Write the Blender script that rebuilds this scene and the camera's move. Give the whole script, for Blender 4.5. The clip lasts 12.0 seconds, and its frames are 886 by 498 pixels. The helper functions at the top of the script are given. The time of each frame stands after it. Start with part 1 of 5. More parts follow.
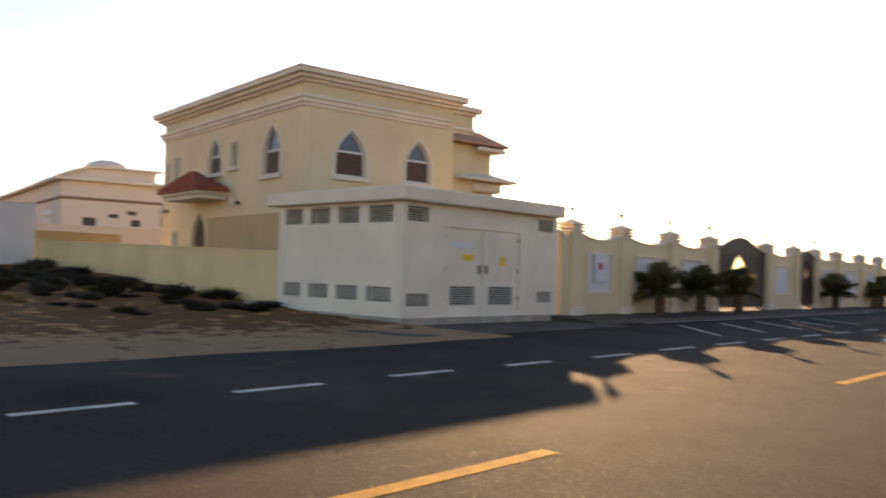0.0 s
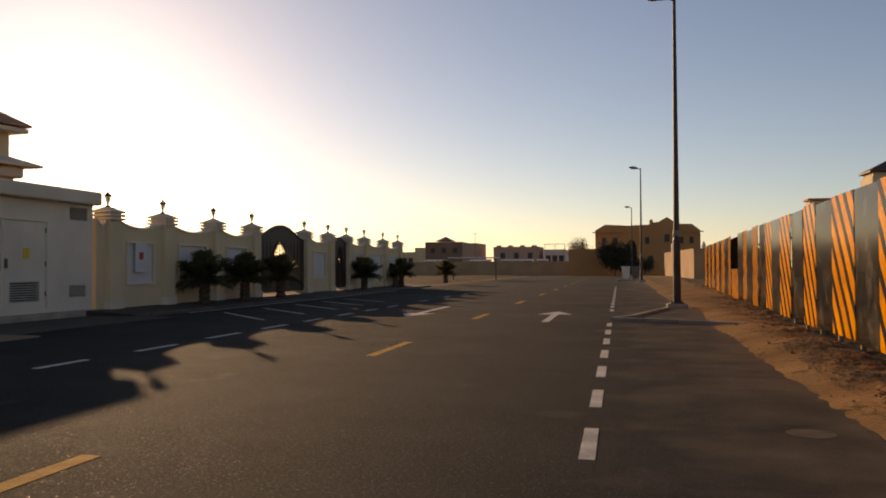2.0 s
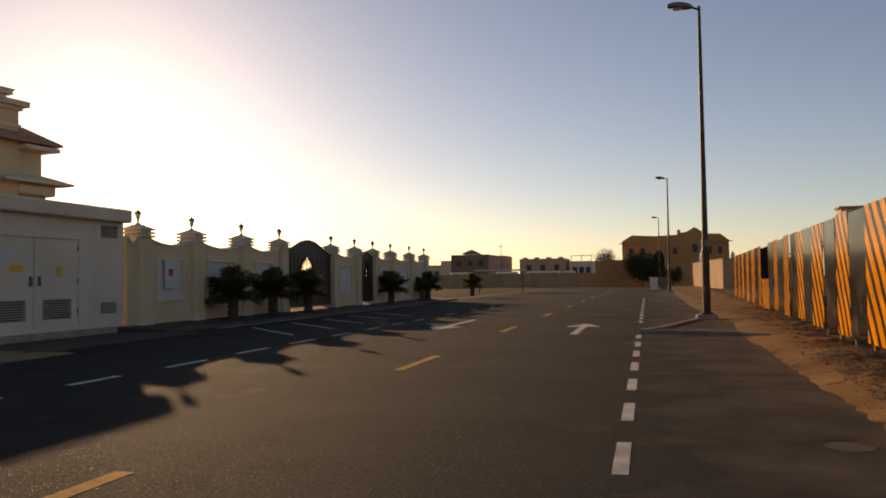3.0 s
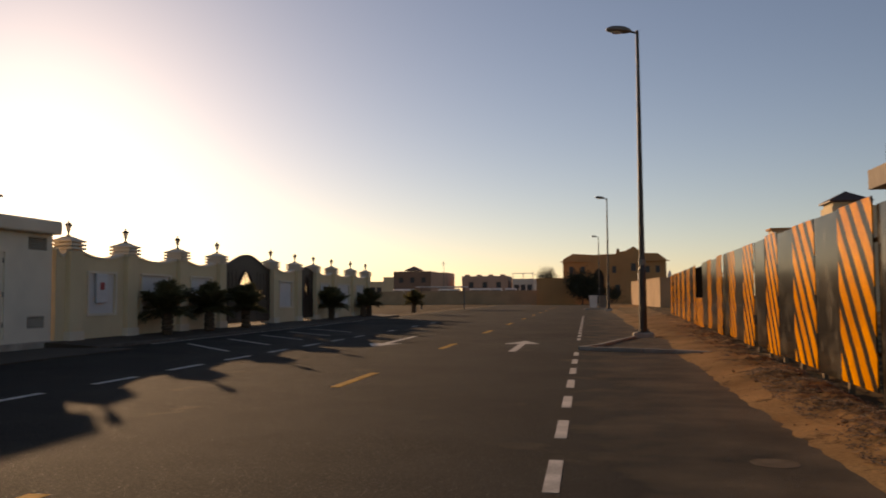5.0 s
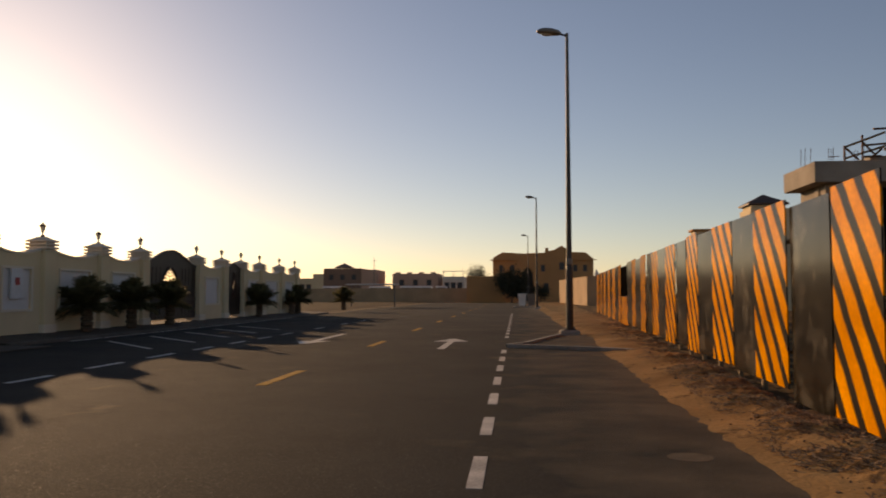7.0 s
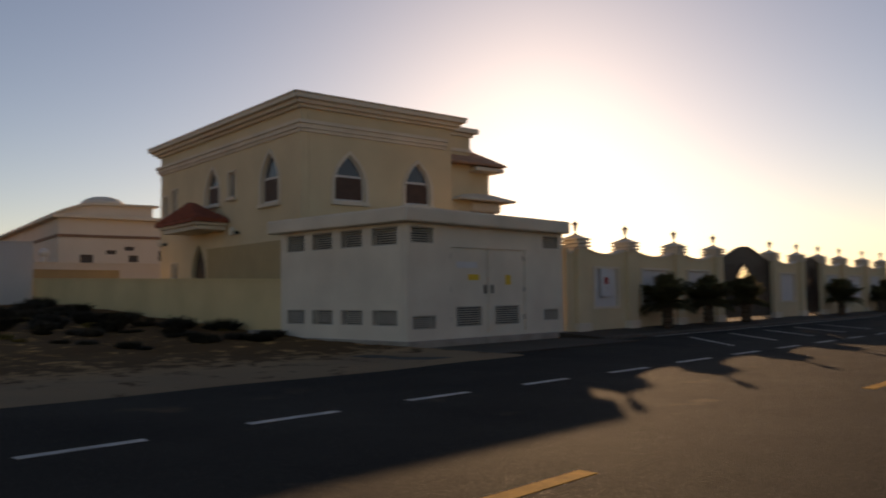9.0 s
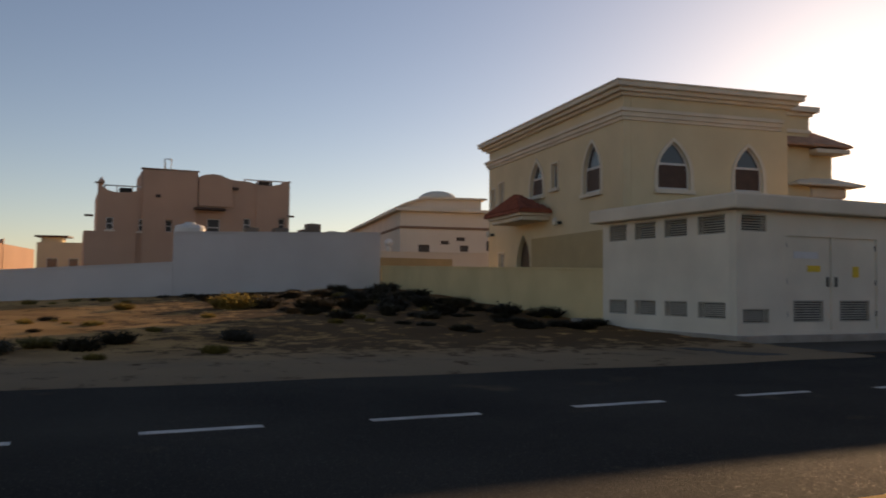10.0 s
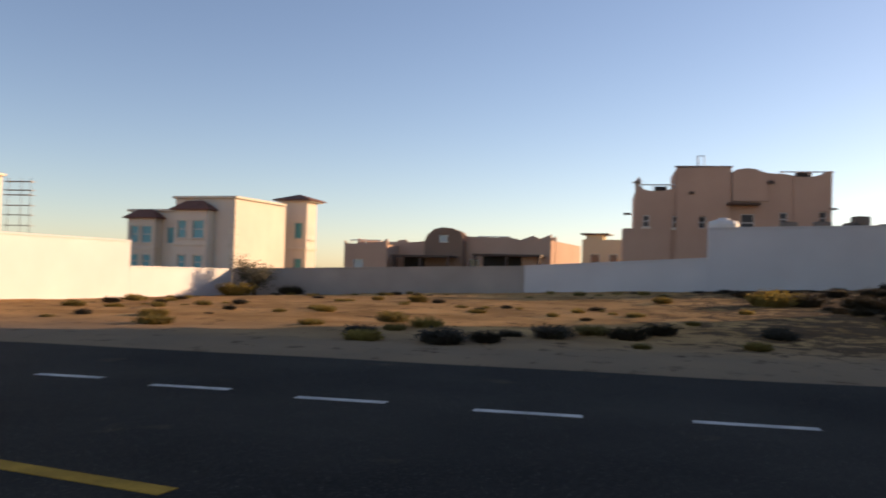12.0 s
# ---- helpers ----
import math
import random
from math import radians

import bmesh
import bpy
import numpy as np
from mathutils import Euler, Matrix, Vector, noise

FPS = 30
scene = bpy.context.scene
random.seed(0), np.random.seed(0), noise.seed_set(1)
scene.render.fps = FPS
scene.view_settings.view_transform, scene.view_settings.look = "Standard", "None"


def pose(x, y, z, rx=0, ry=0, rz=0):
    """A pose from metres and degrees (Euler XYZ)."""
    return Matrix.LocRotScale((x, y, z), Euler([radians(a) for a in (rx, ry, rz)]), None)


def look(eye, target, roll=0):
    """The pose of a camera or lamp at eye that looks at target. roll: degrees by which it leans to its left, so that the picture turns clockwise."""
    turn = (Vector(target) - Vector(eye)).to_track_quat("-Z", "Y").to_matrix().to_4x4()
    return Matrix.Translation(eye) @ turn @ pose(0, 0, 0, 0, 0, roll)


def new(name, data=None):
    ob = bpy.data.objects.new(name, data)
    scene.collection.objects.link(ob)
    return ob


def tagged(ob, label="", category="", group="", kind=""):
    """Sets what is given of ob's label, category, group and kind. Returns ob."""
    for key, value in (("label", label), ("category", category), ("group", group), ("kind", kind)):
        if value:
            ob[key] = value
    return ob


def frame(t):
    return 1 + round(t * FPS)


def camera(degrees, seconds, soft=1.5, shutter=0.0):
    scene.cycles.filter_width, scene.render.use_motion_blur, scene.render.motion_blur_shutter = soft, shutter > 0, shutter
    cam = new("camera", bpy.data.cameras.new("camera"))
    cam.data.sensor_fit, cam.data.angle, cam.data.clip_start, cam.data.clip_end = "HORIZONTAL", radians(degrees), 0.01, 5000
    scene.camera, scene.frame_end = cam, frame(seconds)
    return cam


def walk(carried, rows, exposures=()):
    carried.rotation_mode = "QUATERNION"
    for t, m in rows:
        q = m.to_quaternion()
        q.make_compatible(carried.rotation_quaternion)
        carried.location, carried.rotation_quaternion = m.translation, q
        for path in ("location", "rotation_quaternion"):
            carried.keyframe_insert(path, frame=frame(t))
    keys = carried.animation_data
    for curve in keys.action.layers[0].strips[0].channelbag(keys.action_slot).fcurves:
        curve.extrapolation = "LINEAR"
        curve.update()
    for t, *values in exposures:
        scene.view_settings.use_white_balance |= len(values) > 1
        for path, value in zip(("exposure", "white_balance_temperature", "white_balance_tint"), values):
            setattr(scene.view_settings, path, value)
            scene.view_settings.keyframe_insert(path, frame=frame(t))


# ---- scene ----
cam = camera(56.78, 12.0, soft=1.8, shutter=0.3)
EXPOSURES = [
    (0, 1.75, 8600, 26), (0.5, 1.55, 8600, 26), (1, 1.05, 8600, 26), (1.5, 0.5, 8600, 26), (2.5, 0.15, 8600, 26), (4.5, 0.15, 8600, 26), (5.5, 0.05, 8600, 26),
    (6.5, 0.05, 8600, 26), (8.5, 0.25, 8600, 26), (9, 0.05, 8600, 26), (9.5, -0.05, 8300, 24), (10, 0.35, 8300, 24), (10.5, 0.66, 8000, 24), (11, 0.8, 7500, 24), (12, 1.0, 7500, 24),
]
PATH = [
    (0, 0.088, -0.006, 1.349, 91.67, -1.76, 43.23),
    (0.5, 0.124, 0.013, 1.331, 90.53, -0.49, 29.23),
    (1, 0.052, 0.042, 1.304, 90.28, -1.07, 18.2),
    (1.5, 0.056, 0.035, 1.318, 90.85, 0.14, 13.28),
    (2, 0.054, 0.012, 1.329, 91.3, 0.22, 12.13),
    (2.5, 0.052, 0.018, 1.33, 91.26, 0.78, 12.77),
    (2.7, 0.031, 0.019, 1.338, 91.8, 0.86, 13.22),
    (4.3, 0.036, 0.001, 1.333, 92.85, 0.44, 15.86),
    (4.5, 0.048, -0.005, 1.338, 93.32, 0.19, 14.73),
    (5, 0.09, 0.086, 1.333, 93.34, 0.38, 9.95),
    (5.5, 0.12, 0.086, 1.346, 92.99, 0.44, 6.17),
    (6, 0.148, 0.095, 1.345, 92.6, -0.12, 3.44),
    (6.5, 0.136, 0.063, 1.341, 92.97, 0.16, 2.1),
    (6.7, 0.132, 0.074, 1.339, 93.01, 0.11, 2.81),
    (8.3, -0.044, -0.004, 1.321, 93.55, 0.61, 24.88),
    (8.5, -0.095, -0.021, 1.333, 93.13, 0.76, 29.22),
    (9, -0.237, 0.072, 1.297, 93.28, 0.68, 43.16),
    (9.5, -0.26, -0.004, 1.272, 92.76, 1.26, 54.2),
    (10, -0.217, 0.002, 1.25, 92.67, -0.55, 65.25),
    (10.5, -0.157, -0.018, 1.243, 92.78, -1.36, 69.58),
    (11, -0.141, -0.043, 1.243, 92.63, -1.31, 79.97),
    (11.5, -0.067, -0.092, 1.233, 92.52, -1.48, 90),
    (12, -0.057, -0.189, 1.238, 91.68, -1.66, 101.14),
]
walk(cam, [(t, pose(*p)) for t, *p in PATH], EXPOSURES)

# ---- light ----
SUN_AZ, SUN_EL = -36.3, 12.15          # degrees right of the road's direction, degrees up
to_sun = Vector((math.sin(radians(SUN_AZ)) * math.cos(radians(SUN_EL)), math.cos(radians(SUN_AZ)) * math.cos(radians(SUN_EL)), math.sin(radians(SUN_EL))))
world = bpy.data.worlds.new("sky_world")
scene.world = world
world.use_nodes = True
wn = world.node_tree.nodes
sky = wn.new("ShaderNodeTexSky")
sky.sky_type = "NISHITA"
sky.sun_disc = False
sky.sun_elevation = radians(SUN_EL)
sky.sun_rotation = radians(SUN_AZ)
sky.air_density, sky.dust_density, sky.ozone_density = 0.85, 0.3, 2.3
world.node_tree.links.new(sky.outputs[0], wn["Background"].inputs[0])
wn["Background"].inputs[1].default_value = 0.095
sun = new("sun", bpy.data.lights.new("sun", "SUN"))
sun.data.energy, sun.data.angle, sun.data.color = 3.5, radians(0.53), (1.0, 0.76, 0.48)
sun.matrix_world = look(to_sun * 100, (0, 0, 0))


# ---- materials ----
def mat(name, color, rough=0.8, vary=0.25, scale=2.0, fine=60.0, bump=0.2, metal=0.0, tint=None, by_object=0.0, spec=0.4):
    """Painted or mineral surface: broad stains, fine grain and a little relief."""
    m = bpy.data.materials.new(name)
    m.use_nodes = True
    t = m.node_tree
    b = t.nodes["Principled BSDF"]
    b.inputs["Roughness"].default_value = rough
    b.inputs["Metallic"].default_value = metal
    b.inputs["Specular IOR Level"].default_value = spec
    tc = t.nodes.new("ShaderNodeTexCoord")
    src = tc.outputs["Object"]
    big = t.nodes.new("ShaderNodeTexNoise")
    big.inputs["Scale"].default_value = scale
    big.inputs["Detail"].default_value = 6
    small = t.nodes.new("ShaderNodeTexNoise")
    small.inputs["Scale"].default_value = fine
    small.inputs["Detail"].default_value = 3
    t.links.new(src, big.inputs["Vector"])
    t.links.new(src, small.inputs["Vector"])
    dark = [c * (1 - vary) for c in color]
    lite = [min(1, c * (1 + 0.5 * vary)) for c in (tint or color)]
    ramp = t.nodes.new("ShaderNodeValToRGB")
    ramp.color_ramp.elements[0].position, ramp.color_ramp.elements[1].position = 0.3, 0.7
    ramp.color_ramp.elements[0].color = (*dark, 1)
    ramp.color_ramp.elements[1].color = (*lite, 1)
    t.links.new(big.outputs["Fac"], ramp.inputs["Fac"])
    mix = t.nodes.new("ShaderNodeMix")
    mix.data_type, mix.blend_type = "RGBA", "MULTIPLY"
    mix.inputs["Factor"].default_value = min(1.0, vary * 1.6)
    fr = t.nodes.new("ShaderNodeMapRange")
    fr.inputs["From Min"].default_value, fr.inputs["From Max"].default_value = 0.3, 0.7
    fr.inputs["To Min"].default_value, fr.inputs["To Max"].default_value = 0.55, 1.25
    t.links.new(small.outputs["Fac"], fr.inputs["Value"])
    t.links.new(ramp.outputs["Color"], mix.inputs[6])
    t.links.new(fr.outputs["Result"], mix.inputs[7])
    out = mix.outputs[2]
    if by_object:
        info = t.nodes.new("ShaderNodeObjectInfo")
        hr = t.nodes.new("ShaderNodeMapRange")
        hr.inputs["To Min"].default_value, hr.inputs["To Max"].default_value = 1 - by_object, 1 + by_object
        t.links.new(info.outputs["Random"], hr.inputs["Value"])
        m2 = t.nodes.new("ShaderNodeMix")
        m2.data_type, m2.blend_type = "RGBA", "MULTIPLY"
        m2.inputs["Factor"].default_value = 1
        t.links.new(out, m2.inputs[6])
        t.links.new(hr.outputs["Result"], m2.inputs[7])
        out = m2.outputs[2]
    t.links.new(out, b.inputs["Base Color"])
    if bump:
        bp = t.nodes.new("ShaderNodeBump")
        bp.inputs["Strength"].default_value = bump
        bp.inputs["Distance"].default_value = 0.02
        t.links.new(small.outputs["Fac"], bp.inputs["Height"])
        t.links.new(bp.outputs["Normal"], b.inputs["Normal"])
    return m


def asphalt_material():
    m = mat("asphalt", (0.026, 0.024, 0.022), 0.92, 0.42, 0.3, 90, 0.8, tint=(0.043, 0.0375, 0.031), spec=0.09)
    t = m.node_tree
    b = t.nodes["Principled BSDF"]
    mix = b.inputs["Base Color"].links[0].from_socket
    tc = t.nodes.new("ShaderNodeTexCoord")
    n = t.nodes.new("ShaderNodeTexNoise")
    n.inputs["Scale"].default_value, n.inputs["Detail"].default_value = 0.9, 8
    t.links.new(tc.outputs["Object"], n.inputs["Vector"])
    # wind-blown sand lies thicker towards the verge
    sep = t.nodes.new("ShaderNodeSeparateXYZ")
    t.links.new(tc.outputs["Object"], sep.inputs[0])
    mr = t.nodes.new("ShaderNodeMapRange")
    mr.inputs["From Min"].default_value, mr.inputs["From Max"].default_value = -0.6, 2.6
    mr.inputs["To Min"].default_value, mr.inputs["To Max"].default_value = -0.12, 0.52
    t.links.new(sep.outputs["X"], mr.inputs["Value"])
    add = t.nodes.new("ShaderNodeMath")
    t.links.new(n.outputs["Fac"], add.inputs[0])
    t.links.new(mr.outputs["Result"], add.inputs[1])
    r = t.nodes.new("ShaderNodeMapRange")
    r.inputs["From Min"].default_value, r.inputs["From Max"].default_value = 0.52, 0.92
    r.inputs["To Max"].default_value = 0.85
    t.links.new(add.outputs[0], r.inputs["Value"])
    mm = t.nodes.new("ShaderNodeMix")
    mm.data_type = "RGBA"
    mm.inputs[7].default_value = (0.28, 0.175, 0.095, 1)
    t.links.new(r.outputs["Result"], mm.inputs["Factor"])
    t.links.new(mix, mm.inputs[6])
    # pale aggregate grains that show through the worn binder
    g = t.nodes.new("ShaderNodeTexNoise")
    g.inputs["Scale"].default_value, g.inputs["Detail"].default_value = 38, 2
    t.links.new(tc.outputs["Object"], g.inputs["Vector"])
    gr = t.nodes.new("ShaderNodeMapRange")
    gr.inputs["From Min"].default_value, gr.inputs["From Max"].default_value = 0.56, 0.70
    gr.inputs["To Max"].default_value = 0.55
    t.links.new(g.outputs["Fac"], gr.inputs["Value"])
    gm = t.nodes.new("ShaderNodeMix")
    gm.data_type = "RGBA"
    gm.inputs[7].default_value = (0.105, 0.085, 0.066, 1)
    t.links.new(gr.outputs["Result"], gm.inputs["Factor"])
    t.links.new(mm.outputs[2], gm.inputs[6])
    t.links.new(gm.outputs[2], b.inputs["Base Color"])
    b.inputs["Diffuse Roughness"].default_value = 1.0
    # a few polished chips glint where the low sun strikes them
    chip = t.nodes.new("ShaderNodeTexVoronoi")
    chip.inputs["Scale"].default_value = 120
    t.links.new(tc.outputs["Object"], chip.inputs["Vector"])
    cs = t.nodes.new("ShaderNodeSeparateColor")
    t.links.new(chip.outputs["Color"], cs.inputs[0])
    cr = t.nodes.new("ShaderNodeMapRange")
    cr.inputs["From Min"].default_value, cr.inputs["From Max"].default_value = 0.985, 0.99
    cr.inputs["To Min"].default_value, cr.inputs["To Max"].default_value = 0.92, 0.55
    t.links.new(cs.outputs[0], cr.inputs["Value"])
    t.links.new(cr.outputs["Result"], b.inputs["Roughness"])
    sr_ = t.nodes.new("ShaderNodeMapRange")
    sr_.inputs["From Min"].default_value, sr_.inputs["From Max"].default_value = 0.985, 0.99
    sr_.inputs["To Min"].default_value, sr_.inputs["To Max"].default_value = 0.09, 0.3
    t.links.new(cs.outputs[0], sr_.inputs["Value"])
    t.links.new(sr_.outputs["Result"], b.inputs["Specular IOR Level"])
    return m


def hazard_material(slope, period, fill):
    """Orange board with black diagonal bars painted over it, sprayed unevenly."""
    m = mat("hazard_paint", (0.76, 0.245, 0.001), 0.5, 0.2, 1.5, 30, 0.03, tint=(0.86, 0.32, 0.002), by_object=0.12)
    t = m.node_tree
    b = t.nodes["Principled BSDF"]
    mix = b.inputs["Base Color"].links[0].from_socket
    b.inputs["Specular IOR Level"].default_value = 0.04
    b.inputs["Roughness"].default_value = 0.2
    tc = t.nodes.new("ShaderNodeTexCoord")
    sep = t.nodes.new("ShaderNodeSeparateXYZ")
    t.links.new(tc.outputs["Object"], sep.inputs[0])
    nz = t.nodes.new("ShaderNodeTexNoise")
    nz.inputs["Scale"].default_value = 2.5
    t.links.new(tc.outputs["Object"], nz.inputs["Vector"])

    def math_node(op, a, c):
        n = t.nodes.new("ShaderNodeMath")
        n.operation = op
        for i, v in ((0, a), (1, c)):
            if isinstance(v, (int, float)):
                n.inputs[i].default_value = v
            else:
                t.links.new(v, n.inputs[i])
        return n.outputs[0]
    info = t.nodes.new("ShaderNodeObjectInfo")
    ph = math_node("ADD", math_node("MULTIPLY", sep.outputs["X"], slope), sep.outputs["Z"])
    ph = math_node("ADD", ph, math_node("MULTIPLY", nz.outputs["Fac"], 0.11))
    ph = math_node("ADD", ph, math_node("MULTIPLY", info.outputs["Random"], 0.5))
    fr = math_node("FRACT", math_node("DIVIDE", ph, period), 0)
    r = t.nodes.new("ShaderNodeMapRange")
    r.inputs["From Min"].default_value, r.inputs["From Max"].default_value = fill - 0.05, fill + 0.05
    t.links.new(fr, r.inputs["Value"])
    mm = t.nodes.new("ShaderNodeMix")
    mm.data_type = "RGBA"
    mm.inputs[7].default_value = (0.03, 0.025, 0.019, 1)
    t.links.new(r.outputs["Result"], mm.inputs["Factor"])
    t.links.new(mix, mm.inputs[6])
    t.links.new(mm.outputs[2], b.inputs["Base Color"])
    return m


def sheen_blotched_board():
    """Dark board with soft pale blotches, a mottled sheen painted into its colour."""
    m = mat("dark_sheen_blotched_board", (0.012, 0.0095, 0.007), 0.15, 0.2, 2.0, 30, 0.03, tint=(0.03, 0.025, 0.019), by_object=0.25, spec=0.08)
    t = m.node_tree
    b = t.nodes["Principled BSDF"]
    base = b.inputs["Base Color"].links[0].from_socket
    tc = t.nodes.new("ShaderNodeTexCoord")
    info = t.nodes.new("ShaderNodeObjectInfo")
    n = t.nodes.new("ShaderNodeTexNoise")
    n.noise_dimensions = "4D"
    n.inputs["Scale"].default_value, n.inputs["Detail"].default_value = 2.8, 1
    t.links.new(tc.outputs["Object"], n.inputs["Vector"])
    k = t.nodes.new("ShaderNodeMath")
    k.operation = "MULTIPLY"
    k.inputs[1].default_value = 40
    t.links.new(info.outputs["Random"], k.inputs[0])
    t.links.new(k.outputs[0], n.inputs["W"])
    r = t.nodes.new("ShaderNodeMapRange")
    r.inputs["From Min"].default_value, r.inputs["From Max"].default_value, r.inputs["To Max"].default_value = 0.5, 0.78, 0.6
    t.links.new(n.outputs["Fac"], r.inputs["Value"])
    mm = t.nodes.new("ShaderNodeMix")
    mm.data_type = "RGBA"
    mm.inputs[7].default_value = (0.17, 0.15, 0.12, 1)
    t.links.new(r.outputs["Result"], mm.inputs["Factor"])
    t.links.new(base, mm.inputs[6])
    t.links.new(mm.outputs[2], b.inputs["Base Color"])
    return m


def sand_material():
    m = mat("sand", (0.40, 0.2, 0.068), 0.95, 0.3, 0.5, 25, 0.6, tint=(0.52, 0.285, 0.11), spec=0.05)
    t = m.node_tree
    b = t.nodes["Principled BSDF"]
    base = b.inputs["Base Color"].links[0].from_socket
    tc = t.nodes.new("ShaderNodeTexCoord")
    # dark plant litter and clods, thickest along the hoarding's foot; over the plot, shade put into the colour
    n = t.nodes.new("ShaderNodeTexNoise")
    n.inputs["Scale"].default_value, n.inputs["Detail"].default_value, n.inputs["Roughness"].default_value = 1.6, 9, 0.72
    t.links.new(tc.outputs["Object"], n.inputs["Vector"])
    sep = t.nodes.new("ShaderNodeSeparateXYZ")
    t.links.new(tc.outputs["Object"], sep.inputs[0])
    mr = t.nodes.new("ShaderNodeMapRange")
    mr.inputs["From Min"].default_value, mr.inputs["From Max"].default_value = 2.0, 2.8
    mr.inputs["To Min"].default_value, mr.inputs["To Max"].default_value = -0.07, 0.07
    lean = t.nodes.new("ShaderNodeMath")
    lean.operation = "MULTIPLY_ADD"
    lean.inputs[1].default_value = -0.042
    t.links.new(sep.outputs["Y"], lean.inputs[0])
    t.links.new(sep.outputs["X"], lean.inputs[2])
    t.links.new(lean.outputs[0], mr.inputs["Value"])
    # brown darkening of the plot beside the yellow wall, painted in for shade
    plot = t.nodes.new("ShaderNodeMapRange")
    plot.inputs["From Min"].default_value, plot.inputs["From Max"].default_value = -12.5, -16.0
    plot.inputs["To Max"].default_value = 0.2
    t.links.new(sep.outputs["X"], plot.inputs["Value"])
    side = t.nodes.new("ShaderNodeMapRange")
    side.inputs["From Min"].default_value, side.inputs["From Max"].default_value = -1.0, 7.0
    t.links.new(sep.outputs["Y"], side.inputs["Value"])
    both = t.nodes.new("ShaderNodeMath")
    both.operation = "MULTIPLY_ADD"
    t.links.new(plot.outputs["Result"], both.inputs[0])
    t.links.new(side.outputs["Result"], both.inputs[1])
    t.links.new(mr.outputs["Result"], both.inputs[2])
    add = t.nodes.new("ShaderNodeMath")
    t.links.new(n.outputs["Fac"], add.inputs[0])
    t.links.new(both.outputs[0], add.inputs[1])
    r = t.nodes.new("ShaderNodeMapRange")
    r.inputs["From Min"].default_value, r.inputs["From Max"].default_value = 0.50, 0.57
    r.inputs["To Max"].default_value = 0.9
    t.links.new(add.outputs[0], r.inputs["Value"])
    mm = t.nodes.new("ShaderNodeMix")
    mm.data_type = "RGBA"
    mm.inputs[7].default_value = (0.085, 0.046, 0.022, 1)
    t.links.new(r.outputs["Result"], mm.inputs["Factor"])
    # grey gravel of the shoulder beside the road
    sh = t.nodes.new("ShaderNodeMapRange")
    sh.inputs["From Min"].default_value, sh.inputs["From Max"].default_value = -17.5, -13.0
    sh.inputs["To Max"].default_value = 0.8
    t.links.new(sep.outputs["X"], sh.inputs["Value"])
    off = t.nodes.new("ShaderNodeMath")
    off.operation = "LESS_THAN"
    off.inputs[1].default_value = -5
    t.links.new(sep.outputs["X"], off.inputs[0])
    k = t.nodes.new("ShaderNodeMath")
    k.operation = "MULTIPLY"
    t.links.new(sh.outputs["Result"], k.inputs[0])
    t.links.new(off.outputs[0], k.inputs[1])
    gv = t.nodes.new("ShaderNodeMix")
    gv.data_type = "RGBA"
    gv.inputs[7].default_value = (0.21, 0.155, 0.108, 1)
    t.links.new(k.outputs[0], gv.inputs["Factor"])
    t.links.new(base, gv.inputs[6])
    t.links.new(gv.outputs[2], mm.inputs[6])
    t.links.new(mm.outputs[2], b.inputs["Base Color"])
    return m


def glass_material(name, color, rough=0.08):
    m = bpy.data.materials.new(name)
    m.use_nodes = True
    b = m.node_tree.nodes["Principled BSDF"]
    b.inputs["Base Color"].default_value = (*color, 1)
    b.inputs["Roughness"].default_value = rough
    b.inputs["Specular IOR Level"].default_value = 0.8
    return m


ASPHALT = asphalt_material()
SAND = sand_material()
WHITE_LINE = mat("white_road_paint", (0.58, 0.55, 0.5), 0.85, 0.35, 3, 50, 0.3, spec=0.15)
YELLOW_LINE = mat("yellow_road_paint", (0.5, 0.26, 0.04), 0.9, 0.35, 3, 50, 0.3, spec=0.08)
SAND.node_tree.nodes["Principled BSDF"].inputs["Diffuse Roughness"].default_value = 0.6
KERB = mat("kerb_concrete", (0.33, 0.29, 0.24), 0.9, 0.3, 1.5, 40, 0.4, by_object=0.15)
KERBD = mat("dark_kerb_concrete", (0.12, 0.1, 0.08), 0.9, 0.3, 1.5, 40, 0.4, by_object=0.15)
LITTER = mat("dry_twigs", (0.075, 0.04, 0.02), 0.95, 0.5, 9, 60, 0.3, tint=(0.22, 0.13, 0.07))
def by_piece(material, dark, pale):
    """Gives every loose piece of a joined mesh a tone of its own."""
    t = material.node_tree
    g = t.nodes.new("ShaderNodeNewGeometry")
    r = t.nodes.new("ShaderNodeValToRGB")
    r.color_ramp.elements[0].color, r.color_ramp.elements[1].color = (*dark, 1), (*pale, 1)
    r.color_ramp.elements[0].position = 0.45
    t.links.new(g.outputs["Random Per Island"], r.inputs["Fac"])
    t.links.new(r.outputs["Color"], t.nodes["Principled BSDF"].inputs["Base Color"])


by_piece(LITTER, (0.035, 0.018, 0.01), (0.4, 0.25, 0.13))
MANHOLE = mat("dusty_cast_iron", (0.12, 0.092, 0.065), 0.9, 0.3, 6, 60, 0.4, spec=0.1)
PAVER = mat("dusty_pavement", (0.07, 0.052, 0.036), 0.9, 0.3, 0.8, 30, 0.4)
CREAM = mat("cream_render", (0.67, 0.54, 0.34), 0.9, 0.12, 0.5, 40, 0.15)
TRIM = mat("pale_trim", (0.70, 0.61, 0.48), 0.85, 0.12, 0.8, 40, 0.1)
BOXPAINT = mat("off_white_render", (0.72, 0.645, 0.52), 0.88, 0.13, 0.7, 45, 0.15)
